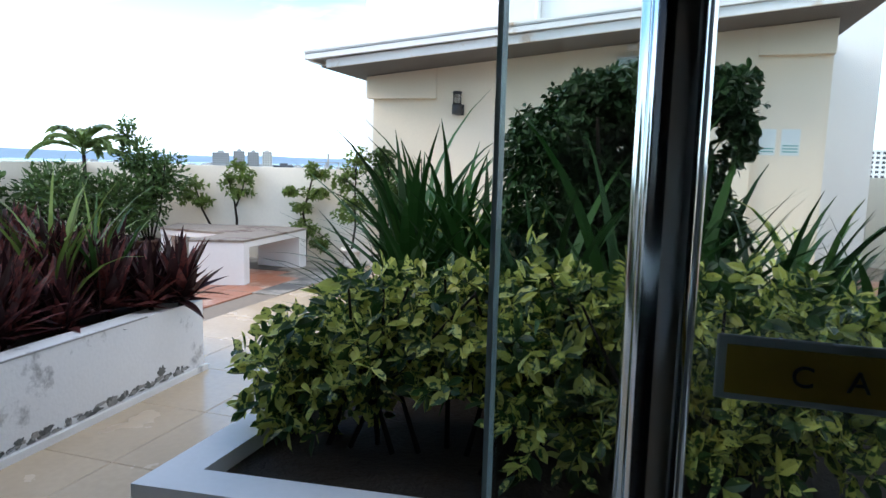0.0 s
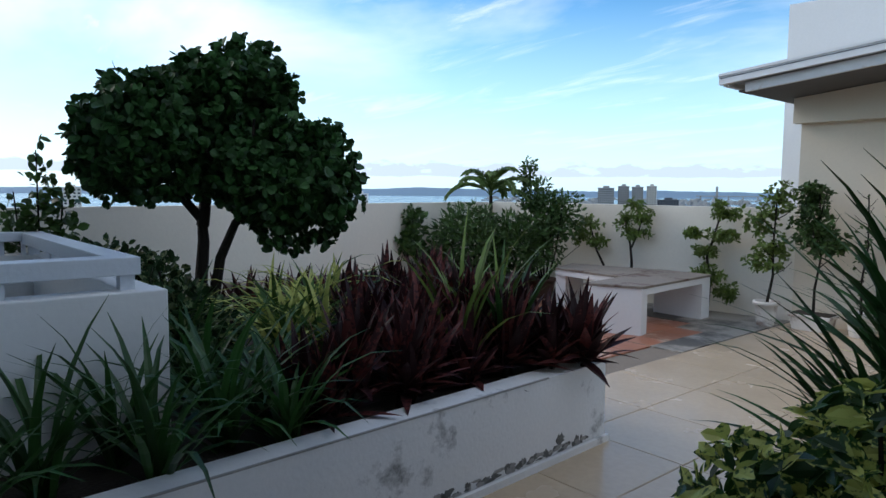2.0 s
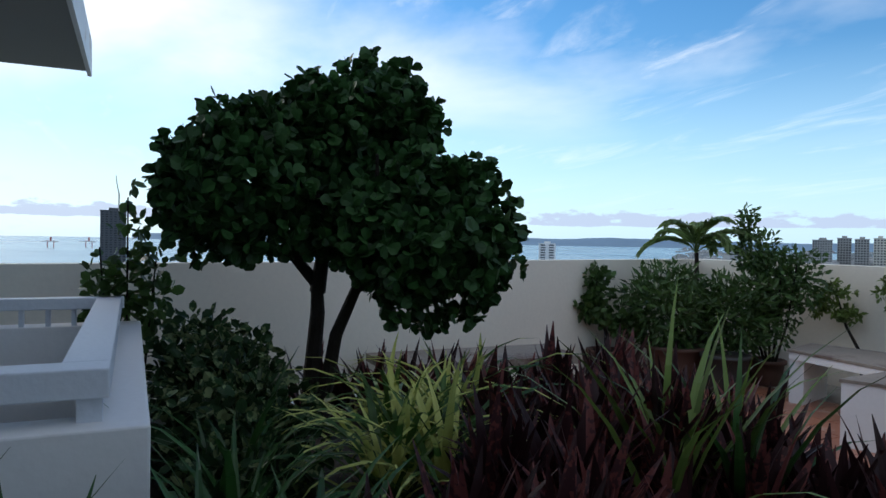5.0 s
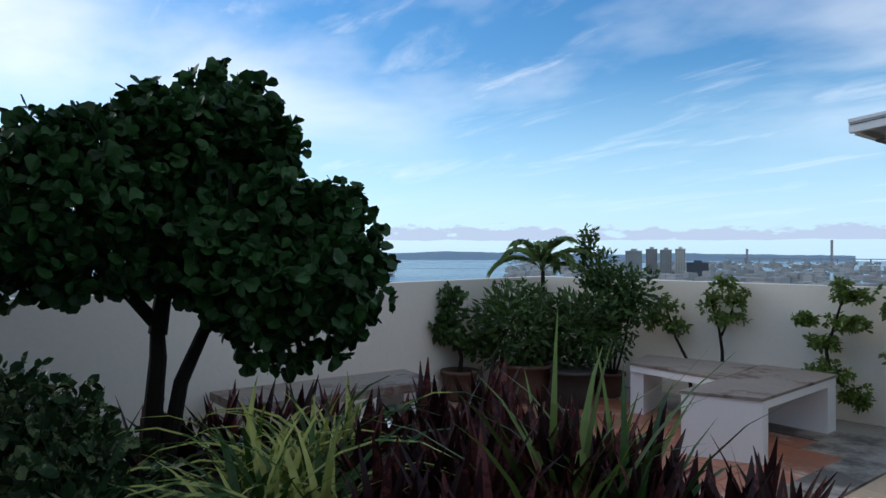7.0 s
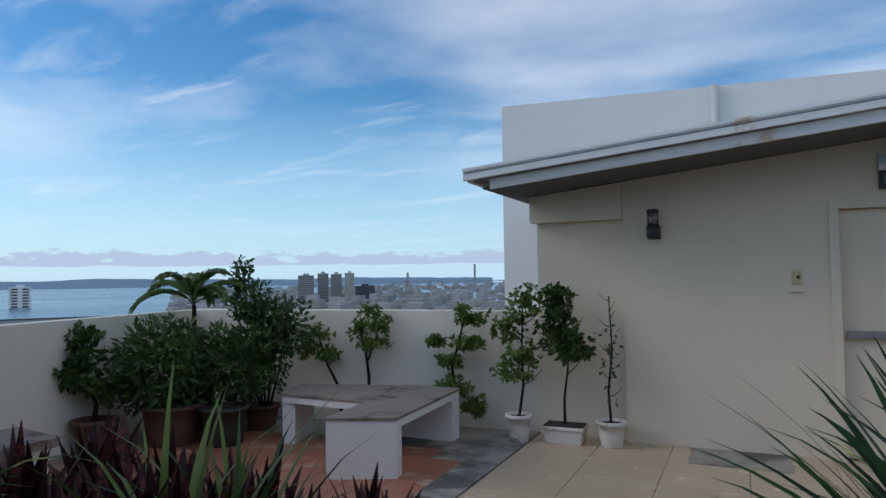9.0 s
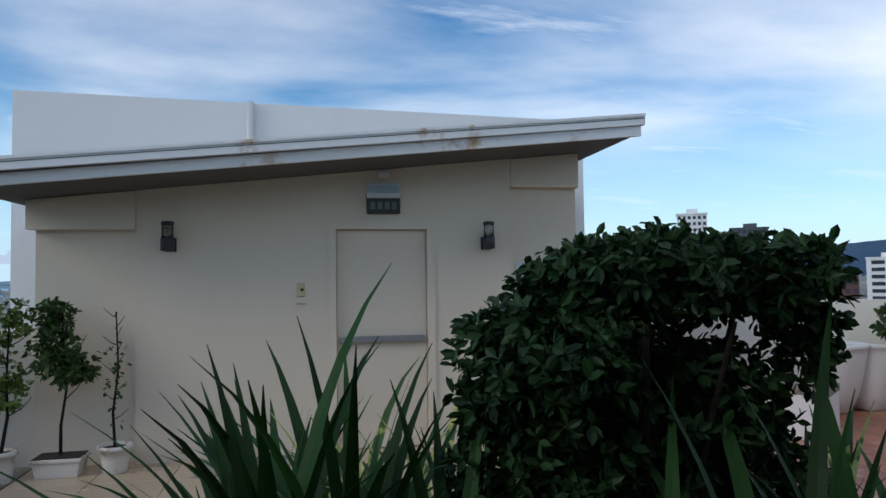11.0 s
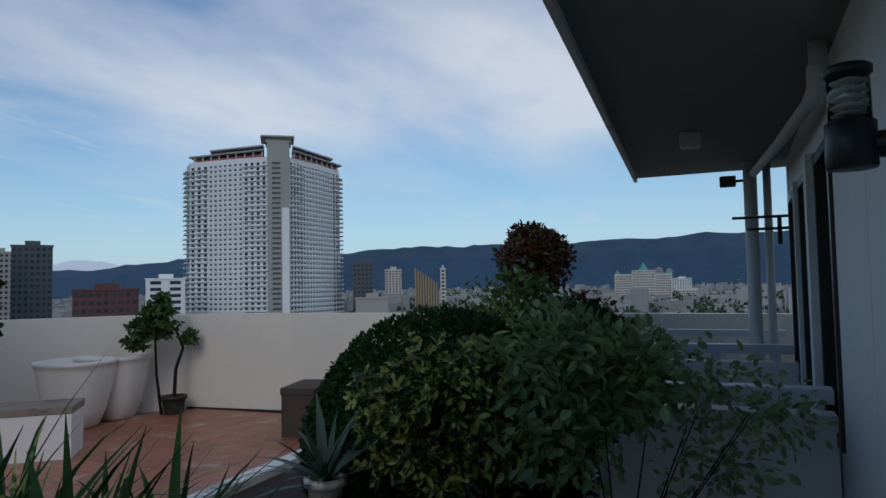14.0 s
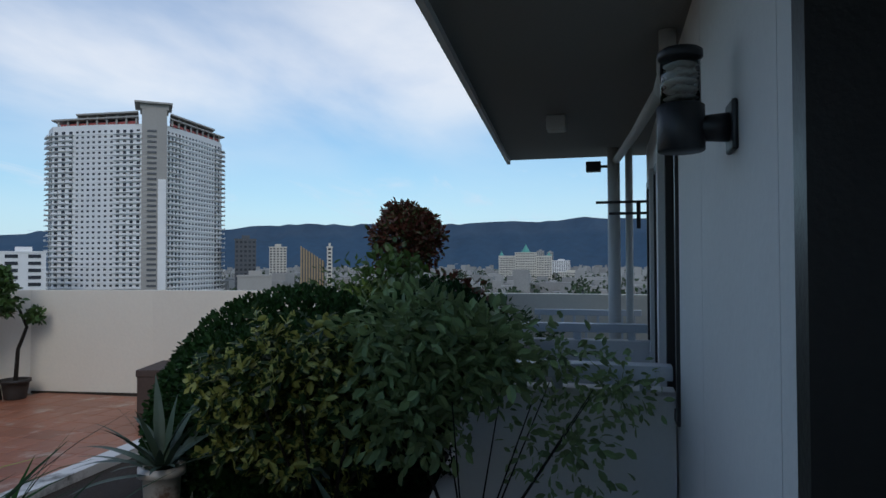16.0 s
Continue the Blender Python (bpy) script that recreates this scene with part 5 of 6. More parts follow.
hd = empty("door_1")
structure(hd, "cream painted flush steel door with a push bar", "door")
part("leaf", box(0.105, HY + 0.05, 0.01, 0.925, HY + 0.095, 1.985, bevel=0.004), HOUSE, hd)
part("jamb", box(0.03, HY - 0.02, 0, 0.10, HY + 0.14, 1.99), HOUSE, hd)
part("jamb", box(0.93, HY - 0.02, 0, 1.0, HY + 0.14, 1.99), HOUSE, hd)
part("jamb", box(0.03, HY - 0.02, 1.99, 1.0, HY + 0.14, 2.06), HOUSE, hd)
pb = part("push_bar", box(0.13, HY - 0.01, 0.96, 0.9, HY + 0.04, 1.02, bevel=0.01), mat("dull_steel", (0.22, 0.22, 0.22), 0.4, 0.1), hd, "grey metal push bar")
SIGNDARK = mat("sign_dark", (0.012, 0.016, 0.014), 0.4, 0.3)
SIGNGREEN = mat("sign_faint_marks", (0.1, 0.12, 0.11), 0.5, 0.1)
PAPER = mat("laminated_sheet", (0.55, 0.62, 0.62), 0.4, 0.05)
PRINT = mat("print_green", (0.1, 0.3, 0.27), 0.6, 0.1)
ex = tagged(empty("emergency_sign", (0.53, HY, 2.13)), "dark emergency sign box with a clear top panel over the door", "sign")
part("body", box(-0.15, -0.06, 0.0, 0.15, 0, 0.14, bevel=0.006), SIGNDARK, ex)
part("top_box", box(-0.155, -0.07, 0.14, 0.155, 0, 0.185, bevel=0.006), PIPE, ex)
tp = part("clear_panel", box(-0.15, -0.03, 0.185, 0.15, -0.024, 0.26), LAMPGLASS, ex)
part("lip", box(-0.152, -0.04, 0.26, 0.152, -0.02, 0.275), PIPE, ex)
for k in range(4):
    part("mark", box(-0.12 + 0.065 * k, -0.0625, 0.035, -0.078 + 0.065 * k, -0.06, 0.105), SIGNGREEN, ex)
part("mount", box(-0.05, -0.05, 0.33, 0.05, 0, 0.39, bevel=0.008), PIPE, ex)
part("stem", box(-0.008, -0.03, 0.27, 0.008, -0.015, 0.335), PIPE, ex)
sw = tagged(empty("wall_switch", (-0.21, HY, 1.39)), "small yellowed switch plate with a black knob", "switch")
part("plate", box(-0.035, -0.012, 0, 0.035, 0, 0.12, bevel=0.004), mat("yellowed_plastic", (0.5, 0.45, 0.25), 0.5, 0.05), sw)
smooth(part("knob", lathe([(0.014, 0), (0.013, 0.012)], 14, pose(0.01, -0.012, 0.06, 90)), BLACK, sw))
part("tray", box(-0.045, -0.035, -0.06, 0.045, 0, -0.045, bevel=0.004), HOUSE, sw)
for i, x in enumerate((1.8, 2.02)):
    sg = tagged(empty("notice_sheet", (x, HY + 0.09, 1.42)), "laminated notice sheet with faint green print", "notice", "notices in the wall niche")
    part("sheet", box(0, -0.006, 0, 0.17, 0, 0.26), PAPER, sg)
    for k in range(3 if i else 2):
        part("line", box(0.015, -0.008, 0.03 + 0.03 * k, 0.155, -0.006, 0.042 + 0.03 * k), PRINT, sg)

# sliding glass doors
dr = structure(empty("door_2"), "clear frameless sliding glass leaf with a steel bar handle", "door")
gp = part("pane", box(0.7915, DOOR_Y, 0.02, 1.7, DOOR_Y + 0.01, 2.2), CLEARGLASS, dr)
gp.visible_shadow = False
part("pane_edge", box(0.789, DOOR_Y - 0.0005, 0.02, 0.7915, DOOR_Y + 0.0105, 2.2), GLASSEDGE, dr)
smooth(part("handle", tube([(0.865, DOOR_Y - 0.055, 0.55), (0.865, DOOR_Y - 0.055, 1.9)], 0.0095, segs=20), CHROME, dr, "brushed steel bar handle"))
for z in (0.6, 1.82):
    smooth(part("standoff", tube([(0.865, DOOR_Y - 0.05, z), (0.865, DOOR_Y, z)], 0.007, segs=12), CHROME, dr))
smooth(part("outer_handle", tube([(0.8665, DOOR_Y + 0.065, 0.55), (0.8665, DOOR_Y + 0.065, 1.9)], 0.0185, segs=20), CHROME, dr))
st = tagged(empty("caution_sticker", (0.8935, DOOR_Y - 0.004, 1.1615)), "yellow caution sticker with pale border on the glass", "sticker")
part("border", box(-0.004, 0, -0.0035, 0.19, 0.002, 0.0245, bevel=0.0009), PAPER, st)
part("field", box(0, -0.002, 0, 0.186, 0, 0.0205), YELLOW, st)
for k, ch in enumerate("CAUTION"):
    cu = bpy.data.curves.new("letter", "FONT")
    cu.body = ch
    cu.size = 0.0125
    cu.extrude = 0.0005
    cu.materials.append(SIGNDARK)
    lt = new("letter", cu)
    lt.parent = st
    lt.matrix_local = pose(0.0245 + 0.0205 * k, -0.003, 0.006, 90, 0, 0)
dl = structure(empty("door_3", (0.16, 0.65, 0), -50.9), "tinted glass door leaf swung open inwards with a white band", "door")
part("pane", box(0.012, -0.012, 0.02, 0.9, -0.002, 2.2), DARKGLASS, dl).visible_shadow = False
part("pane_edge", box(0.0, -0.014, 0.02, 0.012, 0.0, 2.2), GLASSEDGE, dl)
part("band", box(0.012, -0.0015, 1.116, 0.9, 0.0015, 1.162), PAPER, dl, "frosted white safety band on the glass")
dk = structure(empty("door_5"), "dark framed tinted side light left of the doors", "door")
part("pane", box(-0.75, DOOR_Y + 0.03, 0.02, -0.45, DOOR_Y + 0.042, 2.2), DARKGLASS, dk)
part("jamb", box(-0.79, 0.55, 0, -0.75, 0.72, 2.2), DARKFRAME, dk)
part("jamb", box(-0.45, DOOR_Y, 0, -0.42, DOOR_Y + 0.06, 2.2), DARKFRAME, dk)
part("head_track", box(-0.79, 0.55, 2.2, JX, 0.74, 2.26), DARKFRAME, dk)
fj = structure(empty("door_4"), "dark framed fixed glass beside the sliding doors", "door")
part("jamb", box(JX - 0.07, 0.62, 0, JX - 0.002, 0.985, 2.2), DARKFRAME, fj)
part("label_plate", box(JX - 0.074, 0.68, 1.08, JX - 0.07, 0.8, 1.14), PAPER, fj)

# eaves fittings, pipes, rails by the near wall
sl = tagged(empty("soffit_light", (4.6, 1.58, SOF_Z)), "small square grey ceiling light under the eaves", "lamp")
part("body", box(-0.06, -0.06, -0.09, 0.06, 0.06, 0.0, bevel=0.006), PIPE, sl)
part("lens", box(-0.05, -0.05, -0.094, 0.05, 0.05, -0.09), POTWHITE, sl)
dp = tagged(empty("drain_pipe", (0, 0, 0)), "pale plastic drain pipe with elbows along wall and eaves", "pipe")
smooth(part("pipe", tube([(3.1, 1.02, SOF_Z), (3.1, 1.02, 2.3), (3.3, 1.03, 2.26)], 0.035, segs=12), PIPE, dp))
smooth(part("pipe", tube([(3.28, 1.03, 2.265), (4.5, 1.1, 2.3), (5.86, 1.2, 2.34)], 0.03, segs=12), PIPE, dp))
smooth(part("pipe", tube([(5.88, 1.22, 2.44), (5.88, 1.22, 1.0), (5.88, 1.22, 0.0)], 0.05, segs=12), PIPE, dp))
smooth(part("pipe", tube([(5.92, 1.1, 2.44), (5.92, 1.1, 0.0)], 0.03, segs=12), PIPE, dp))
smooth(part("elbow", lathe([(0.04, 0), (0.044, 0.02), (0.044, 0.07), (0.04, 0.09)], 14, pose(3.1, 1.02, 2.27)), PIPE, dp))
br = tagged(empty("line_bracket", (5.72, 0.96, 1.98)), "dark metal bracket arms for a drying line", "bracket")
part("arm", box(-0.012, 0, 0, 0.012, 0.4, 0.02), BLACK, br)
part("arm", box(-0.012, 0, -0.09, 0.012, 0.3, -0.07), BLACK, br)
part("strut", box(-0.01, 0.06, -0.2, 0.01, 0.09, 0.0), BLACK, br)
fl = tagged(empty("flood_light", (5.9, 1.38, 2.3)), "small dark flood light on the pipe", "lamp")
part("body", box(-0.05, -0.06, -0.04, 0.05, 0.06, 0.04, bevel=0.008), BLACK, fl)
part("arm", box(-0.01, -0.15, -0.01, 0.01, -0.06, 0.01), BLACK, fl)
rl = tagged(empty("guard_rail", (4.55, 0.965, 0)), "pale painted guard rail on a low wall", "railing")
part("low_wall", box(-0.06, 0.0, -0.02, 0.06, 1.0, 0.74), WHITE, rl)
part("rail", box(-0.035, 0.0, 0.84, 0.035, 1.05, 0.9, bevel=0.004), RAIL, rl)
for k in range(9):
    part("baluster", box(-0.012, 0.06 + 0.11 * k, 0.74, 0.012, 0.084 + 0.11 * k, 0.84), RAIL, rl)
rl2 = tagged(empty("guard_rail", (6.2, 1.0, 0)), "pale painted guard rail with thin bars by the far parapet", "railing")
part("rail", box(-0.03, 0.0, 1.06, 0.03, 0.9, 1.11, bevel=0.004), RAIL, rl2)
part("rail", box(-0.02, 0.0, 0.1, 0.02, 0.9, 0.14), RAIL, rl2)
for k in range(9):
    part("baluster", box(-0.01, 0.05 + 0.1 * k, -0.01, 0.01, 0.07 + 0.1 * k, 1.06), RAIL, rl2)
rl3 = tagged(empty("guard_rail", (-3.92, 0.6, 0)), "pale guard rail bars at the far side of the light well", "railing")
part("rail", box(-0.04, 0.0, 1.0, 0.04, 0.85, 1.05, bevel=0.004), RAIL, rl3)
for k in range(8):
    part("baluster", box(-0.01, 0.04 + 0.1 * k, 0.92, 0.01, 0.06 + 0.1 * k, 1.0), RAIL, rl3)

# ---- the city, sea and hills far off ----
LOW = -26.0
SEA = mat("sea_water", (0.10, 0.2, 0.27), 0.25, 0.2, 0.004, 0.05, 0.0)
LAND = mat("far_city_ground", (0.12, 0.14, 0.12), 0.9, 0.4, 0.01, 0.1, 0.0)
# hills and islands: the blue of distant haze is mixed into the base colours
HILL = mat("hazy_hill", (0.024, 0.07, 0.125), 0.95, 0.3, 0.002, 0.02, 0.0)
ISLE = mat("hazy_island", (0.16, 0.25, 0.33), 0.95, 0.15, 0.002, 0.02, 0.0)
CITYW = mat("far_concrete", (0.32, 0.315, 0.3), 0.85, 0.25, 0.05, 1.0, 0.0, obj_var=0.0, isl_var=1.0)
TOWERW = mat("tower_white", (0.78, 0.77, 0.75), 0.8, 0.08, 0.1, 1.0, 0.0)
TOWERG = mat("tower_grey_concrete", (0.36, 0.34, 0.31), 0.85, 0.1, 0.1, 1.0, 0.0)
TOWERR = mat("tower_red_netting", (0.4, 0.1, 0.09), 0.8, 0.15, 0.2, 2.0, 0.0)
WINDARK = mat("far_window", (0.035, 0.04, 0.05), 0.45, 0.5, 0.1, 1.0, 0.0, spec=0.3, isl_var=0.8)
BRICKRED = mat("far_brown_block", (0.12, 0.05, 0.045), 0.8, 0.15, 0.1, 1.0, 0.0)
GOLD = mat("far_tan_facade", (0.34, 0.25, 0.14), 0.5, 0.15, 0.1, 1.0, 0.0)
DARKB = mat("far_dark_facade", (0.07, 0.075, 0.085), 0.4, 0.15, 0.1, 1.0, 0.0)
CREAMB = mat("far_cream_facade", (0.62, 0.58, 0.5), 0.8, 0.1, 0.1, 1.0, 0.0)
GREENR = mat("far_green_roof", (0.1, 0.34, 0.28), 0.6, 0.1, 0.1, 1.0, 0.0)


def at_az(az, dist, z=0.0):
    a = radians(az)
    return (dist * math.sin(a), dist * math.cos(a), z)


def ring_sheet(az0, az1, d0, d1, z, n=48):
    v, f = [], []
    for i in range(n + 1):
        az = az0 + (az1 - az0) * i / n
        v += [at_az(az, d0, z), at_az(az, d1, z)]
    for i in range(n):
        f.append((2 * i, 2 * i + 1, 2 * i + 3, 2 * i + 2))
    return (v, [], f)


ground = structure(part("ground", ring_sheet(0, 360, 3, 4950, LOW - 0.5, 96), LAND), "wide low city ground reaching the horizon", "ground")
water = structure(part("water", ring_sheet(-120, -17, 620, 4900, LOW + 0.4, 60), SEA), "pale blue sea strait beyond the city", "water")


def ridge(name, az0, az1, dist, prof, material, label, seed):
    """A hill range: prof gives (azimuth, height) knots over eye level."""
    rg = np.random.default_rng(seed)
    n = 160
    azs = np.linspace(az0, az1, n)
    hs = np.interp(azs, [p[0] for p in prof], [p[1] for p in prof])
    rough = np.convolve(rg.normal(size=n + 8), np.ones(9) / 9, "valid") * (30 if dist < 4300 else 8) + rg.normal(size=n) * (3 if dist < 4300 else 0.8)
    v, f = [], []
    rows = ((dist - 900, 0.0), (dist - 620, 0.3), (dist - 330, 0.62), (dist, 1.0), (dist + 300, 0.3))
    for r, (d, k) in enumerate(rows):
        for i in range(n):
            h = LOW + (hs[i] + rough[i] * (0.35 + 0.65 * k) - LOW) * k if k else LOW - 1
            wob = math.sin(azs[i] * 1.7 + r * 2) * 60 * (0 < k < 1)
            v.append(at_az(azs[i], d + wob, h))
    for r in range(len(rows) - 1):
        for i in range(n - 1):
            f.append((r * n + i, r * n + i + 1, (r + 1) * n + i + 1, (r + 1) * n + i))
    return structure(smooth(part(name, (v, [], f), material)), label, "hills")


# far ranges, with haze carried by their blue materials
ridge("backdrop_hills_west", 20, 140, 4000, [(19.3, 74), (35.3, 124), (39.3, 129), (45.3, 164), (51.3, 174), (58.3, 196), (64.3, 224), (71.3, 232), (76.3, 239), (80.8, 248), (87.0, 269), (90.3, 244), (109.3, 224), (139.3, 174)], HILL, "forested mountain range with blue haze painted into its colour", 4)
ridge("backdrop_isle", -90, -20, 4600, [(-90, 6), (-75, 16), (-66, 20), (-56, 14), (-52, 24), (-49, 28), (-45, 18), (-38, 14), (-32, 18), (-24, 12), (-20, 8)], ISLE, "low islands across the strait, pale blue from painted haze", 7)


def far_block(name, az, dist, width, depth, top, material, label, floors=10, cols=8, turn=0.0, win=WINDARK, category="building", win_h=0.5, parent=None):
    """A far building: body, roof slab, plant room and rows of windows on the side that faces the terrace."""
    x, y, _ = at_az(az, dist)
    ob = tagged(empty(name, (x, y, LOW), -az + turn), label, category)
    h = top - LOW
    part("body", box(-width / 2, 0, -1, width / 2, depth, h), material, ob)
    part("roof", box(-width / 2 - 0.4, -0.4, h, width / 2 + 0.4, depth + 0.4, h + 0.8), material, ob)
    part("plant_room", box(-width * 0.18, depth * 0.2, h + 0.8, width * 0.2, depth * 0.7, h + 3.2), material, ob)
    fh = h / floors
    q = []
    for j in range(floors):
        for i in range(cols):
            cw = width / cols
            x0 = -width / 2 + cw * (i + 0.22)
            q.append(prism([(x0, -0.25), (x0 + cw * 0.56, -0.25), (x0 + cw * 0.56, 0.05), (x0, 0.05)], fh * (j + 0.25), fh * (j + 0.25 + win_h)))
    if q:
        tagged(part("window_grid", merge(*q), win, ob), kind="stuff")
    return ob


# white apartment tower under construction
TAZ, TD = 52.6, 440.0
tw = tagged(empty("apartment_tower", at_az(TAZ, TD, LOW - 3), -TAZ), "tall white apartment tower with unfinished concrete top", "building")
NF, FH = 38, 3.2
TOP = NF * FH
WING_L = [(-61, 46), (-57, 31), (-32, 14), (-7, 0)]
WING_R = [(7, 0), (26, 24), (42, 48), (44, 60)]
part("wing", prism([*WING_L, (-7, 30), (-46, 70)], -2, TOP - 7), TOWERW, tw)
part("wing", prism([*WING_R, (36, 80), (7, 30)], -2, TOP - 7), TOWERW, tw)
part("core", prism([(-7, -1.0), (1.5, -2.0), (7, -1.0), (7, 32), (-7, 32)], -2, TOP + 2), TOWERG, tw)
part("core_top", prism([(-11, -4), (10, -4), (10, 20), (-11, 20)], TOP + 5, TOP + 6), TOWERG, tw)
part("core_top", prism([(-8, -1.4), (8, -1.4), (8, 16), (-8, 16)], TOP + 2, TOP + 5), TOWERG, tw)
part("bright_strip", prism([(2.0, -2.6), (6.6, -2.1), (6.6, -0.6), (2.0, -0.6)], -2, TOP * 0.67), TOWERW, tw)
part("netting", prism([(-53, 31.6), (-9, 1.4), (-9, 20), (-48, 50)], TOP - 7, TOP - 5.2), TOWERR, tw)
part("netting", prism([(9, 1.4), (41, 47.6), (37, 66), (9, 24)], TOP - 7, TOP - 5.2), TOWERR, tw)
for k, z in enumerate((TOP - 3.4, TOP - 0.3)):
    part("roof_slab", prism([(-58 + 14 * k, 32 - 8 * k), (-9, -2.0 + 2 * k), (-9, 24), (-52 + 12 * k, 54)], z, z + 0.9), TOWERG, tw)
    part("roof_slab", prism([(9, -2.0 + 2 * k), (45 - 7 * k, 50 - 9 * k), (38 - 5 * k, 68), (9, 28)], z, z + 0.9), TOWERG, tw)
for s in (-1, 1):
    for k in range(9):
        t = k / 8
        x, y = (-(10 + 44 * t), 0.4 + 30.5 * t) if s < 0 else (10 + 31 * t, 1.2 + 45 * t)
        part("column", box(x - 0.55, y, TOP - 7, x + 0.55, y + 1.1, TOP - 3.4), TOWERG, tw)
        if 0 < k < 7:
            part("column", box(x - 0.5, y + 4, TOP - 2.5, x + 0.5, y + 5, TOP - 0.3), TOWERG, tw)
# dark solids stand in for the shade inside the open top storey
part("void", prism([(-50, 34), (-9, 5), (-9, 20), (-46, 48)], TOP - 5.2, TOP - 3.4), DARKB, tw)
part("void", prism([(9, 5), (38, 48), (36, 62), (9, 24)], TOP - 5.2, TOP - 3.4), DARKB, tw)


def facade_line(a, b, n, frac, off, z0, z1, depth=0.0):
    """n upright blocks along a to b, each frac of its bay, reaching out by off (and in by depth)."""
    out = []
    A, B = Vector(a), Vector(b)
    d = (B - A) / n
    nv = Vector((d.y, -d.x)).normalized()
    for i in range(n):
        p = A + d * (i + (1 - frac) / 2)
        q = p + d * frac
        out.append(prism([tuple(p + nv * off), tuple(q + nv * off), tuple(q - nv * depth), tuple(p - nv * depth)], z0, z1))
    return out


def along(a, b, t):
    return (a[0] + (b[0] - a[0]) * t, a[1] + (b[1] - a[1]) * t)


ww, bb, sl_, cc = [], [], [], []
rt_ = random.Random(21)
for j in range(NF - 3):
    z = j * FH
    for line in (WING_L, WING_R):
        for a, b in zip(line, line[1:]):
            sl_ += facade_line(a, b, 1, 1.0, 0.45, z - 0.14, z + 0.14)
    # plain stretches with paired windows
    for a, b, n in ((along(*WING_L[1:3], 0.5), WING_L[2], 4), (WING_L[2], along(*WING_L[2:], 0.4), 3), (along(*WING_R[:2], 0.45), WING_R[1], 5), (WING_R[1], along(*WING_R[1:3], 0.7), 6)):
        ww += facade_line(a, b, n, 0.42, 0.12, z + 1.05, z + 2.3)
    # loggia stretches: dark blocks paint the shaded recess, slab and parapet in front
    for a, b, n, o in ((WING_L[1], along(*WING_L[1:3], 0.5), 3, 1.7), (along(*WING_L[2:], 0.4), WING_L[3], 4, 1.5), (WING_R[0], along(*WING_R[:2], 0.45), 4, 1.5), (along(*WING_R[1:3], 0.7), WING_R[2], 2, 1.7), (WING_L[0], WING_L[1], 2, 2.6), (WING_R[2], WING_R[3], 2, 2.6)):
        ww += facade_line(a, b, n, 0.46, 0.12, z + 0.6, z + 2.4)
        bb += facade_line(a, b, 1, 1.0, o, z - 0.1, z + 0.15)
        for q in facade_line(a, b, n, 0.8, o, z + 0.15, z + 1.05, -(o - 0.25)):
            if j < 9 or rt_.random() < 0.55:
                bb.append(q)
    cc.append(prism([(-4.0, -2.1), (1.2, -2.35), (1.2, -1.0), (-4.0, -1.0)], z + 0.9, z + 2.1))
for nm, q, m in (("window_grid", ww, WINDARK), ("balcony_grid", bb, TOWERW), ("floor_edge_grid", sl_, TOWERW), ("opening_grid", cc, DARKB)):
    part(nm, merge(*q), m, tw)["kind"] = "stuff"

# cream hotel with green spires
CX = at_az(82.95, 1000, LOW - 6)
ca = tagged(empty("spired_hotel", CX, -84.0), "cream hotel with pointed green roofs far off", "building")
part("body", box(-40, 0, -1, 38, 20, 44), CREAMB, ca)
part("body", box(-16, -3, -1, 16, 18, 49), CREAMB, ca)
for x, r, z0, z1 in ((0, 7, 49, 61), (-36, 4, 44, 51), (34, 4, 44, 49)):
    part("spire", lathe([(r, z0), (r * 0.5, z0 + (z1 - z0) * 0.45), (0.2, z1)], 8, Matrix.Translation((x, 5, 0))), GREENR, ca)
q = []
for j in range(12):
    q += facade_line((-39, 0), (-16, 0), 10, 0.5, 0.3, 2 + j * 3.4, 4 + j * 3.4) + facade_line((16, 0), (37, 0), 9, 0.5, 0.3, 2 + j * 3.4, 4 + j * 3.4) + facade_line((-15, -3), (15, -3), 12, 0.45, 0.3, 4 + j * 3.8, 6.2 + j * 3.8)
part("window_grid", merge(*q), WINDARK, ca)["kind"] = "stuff"

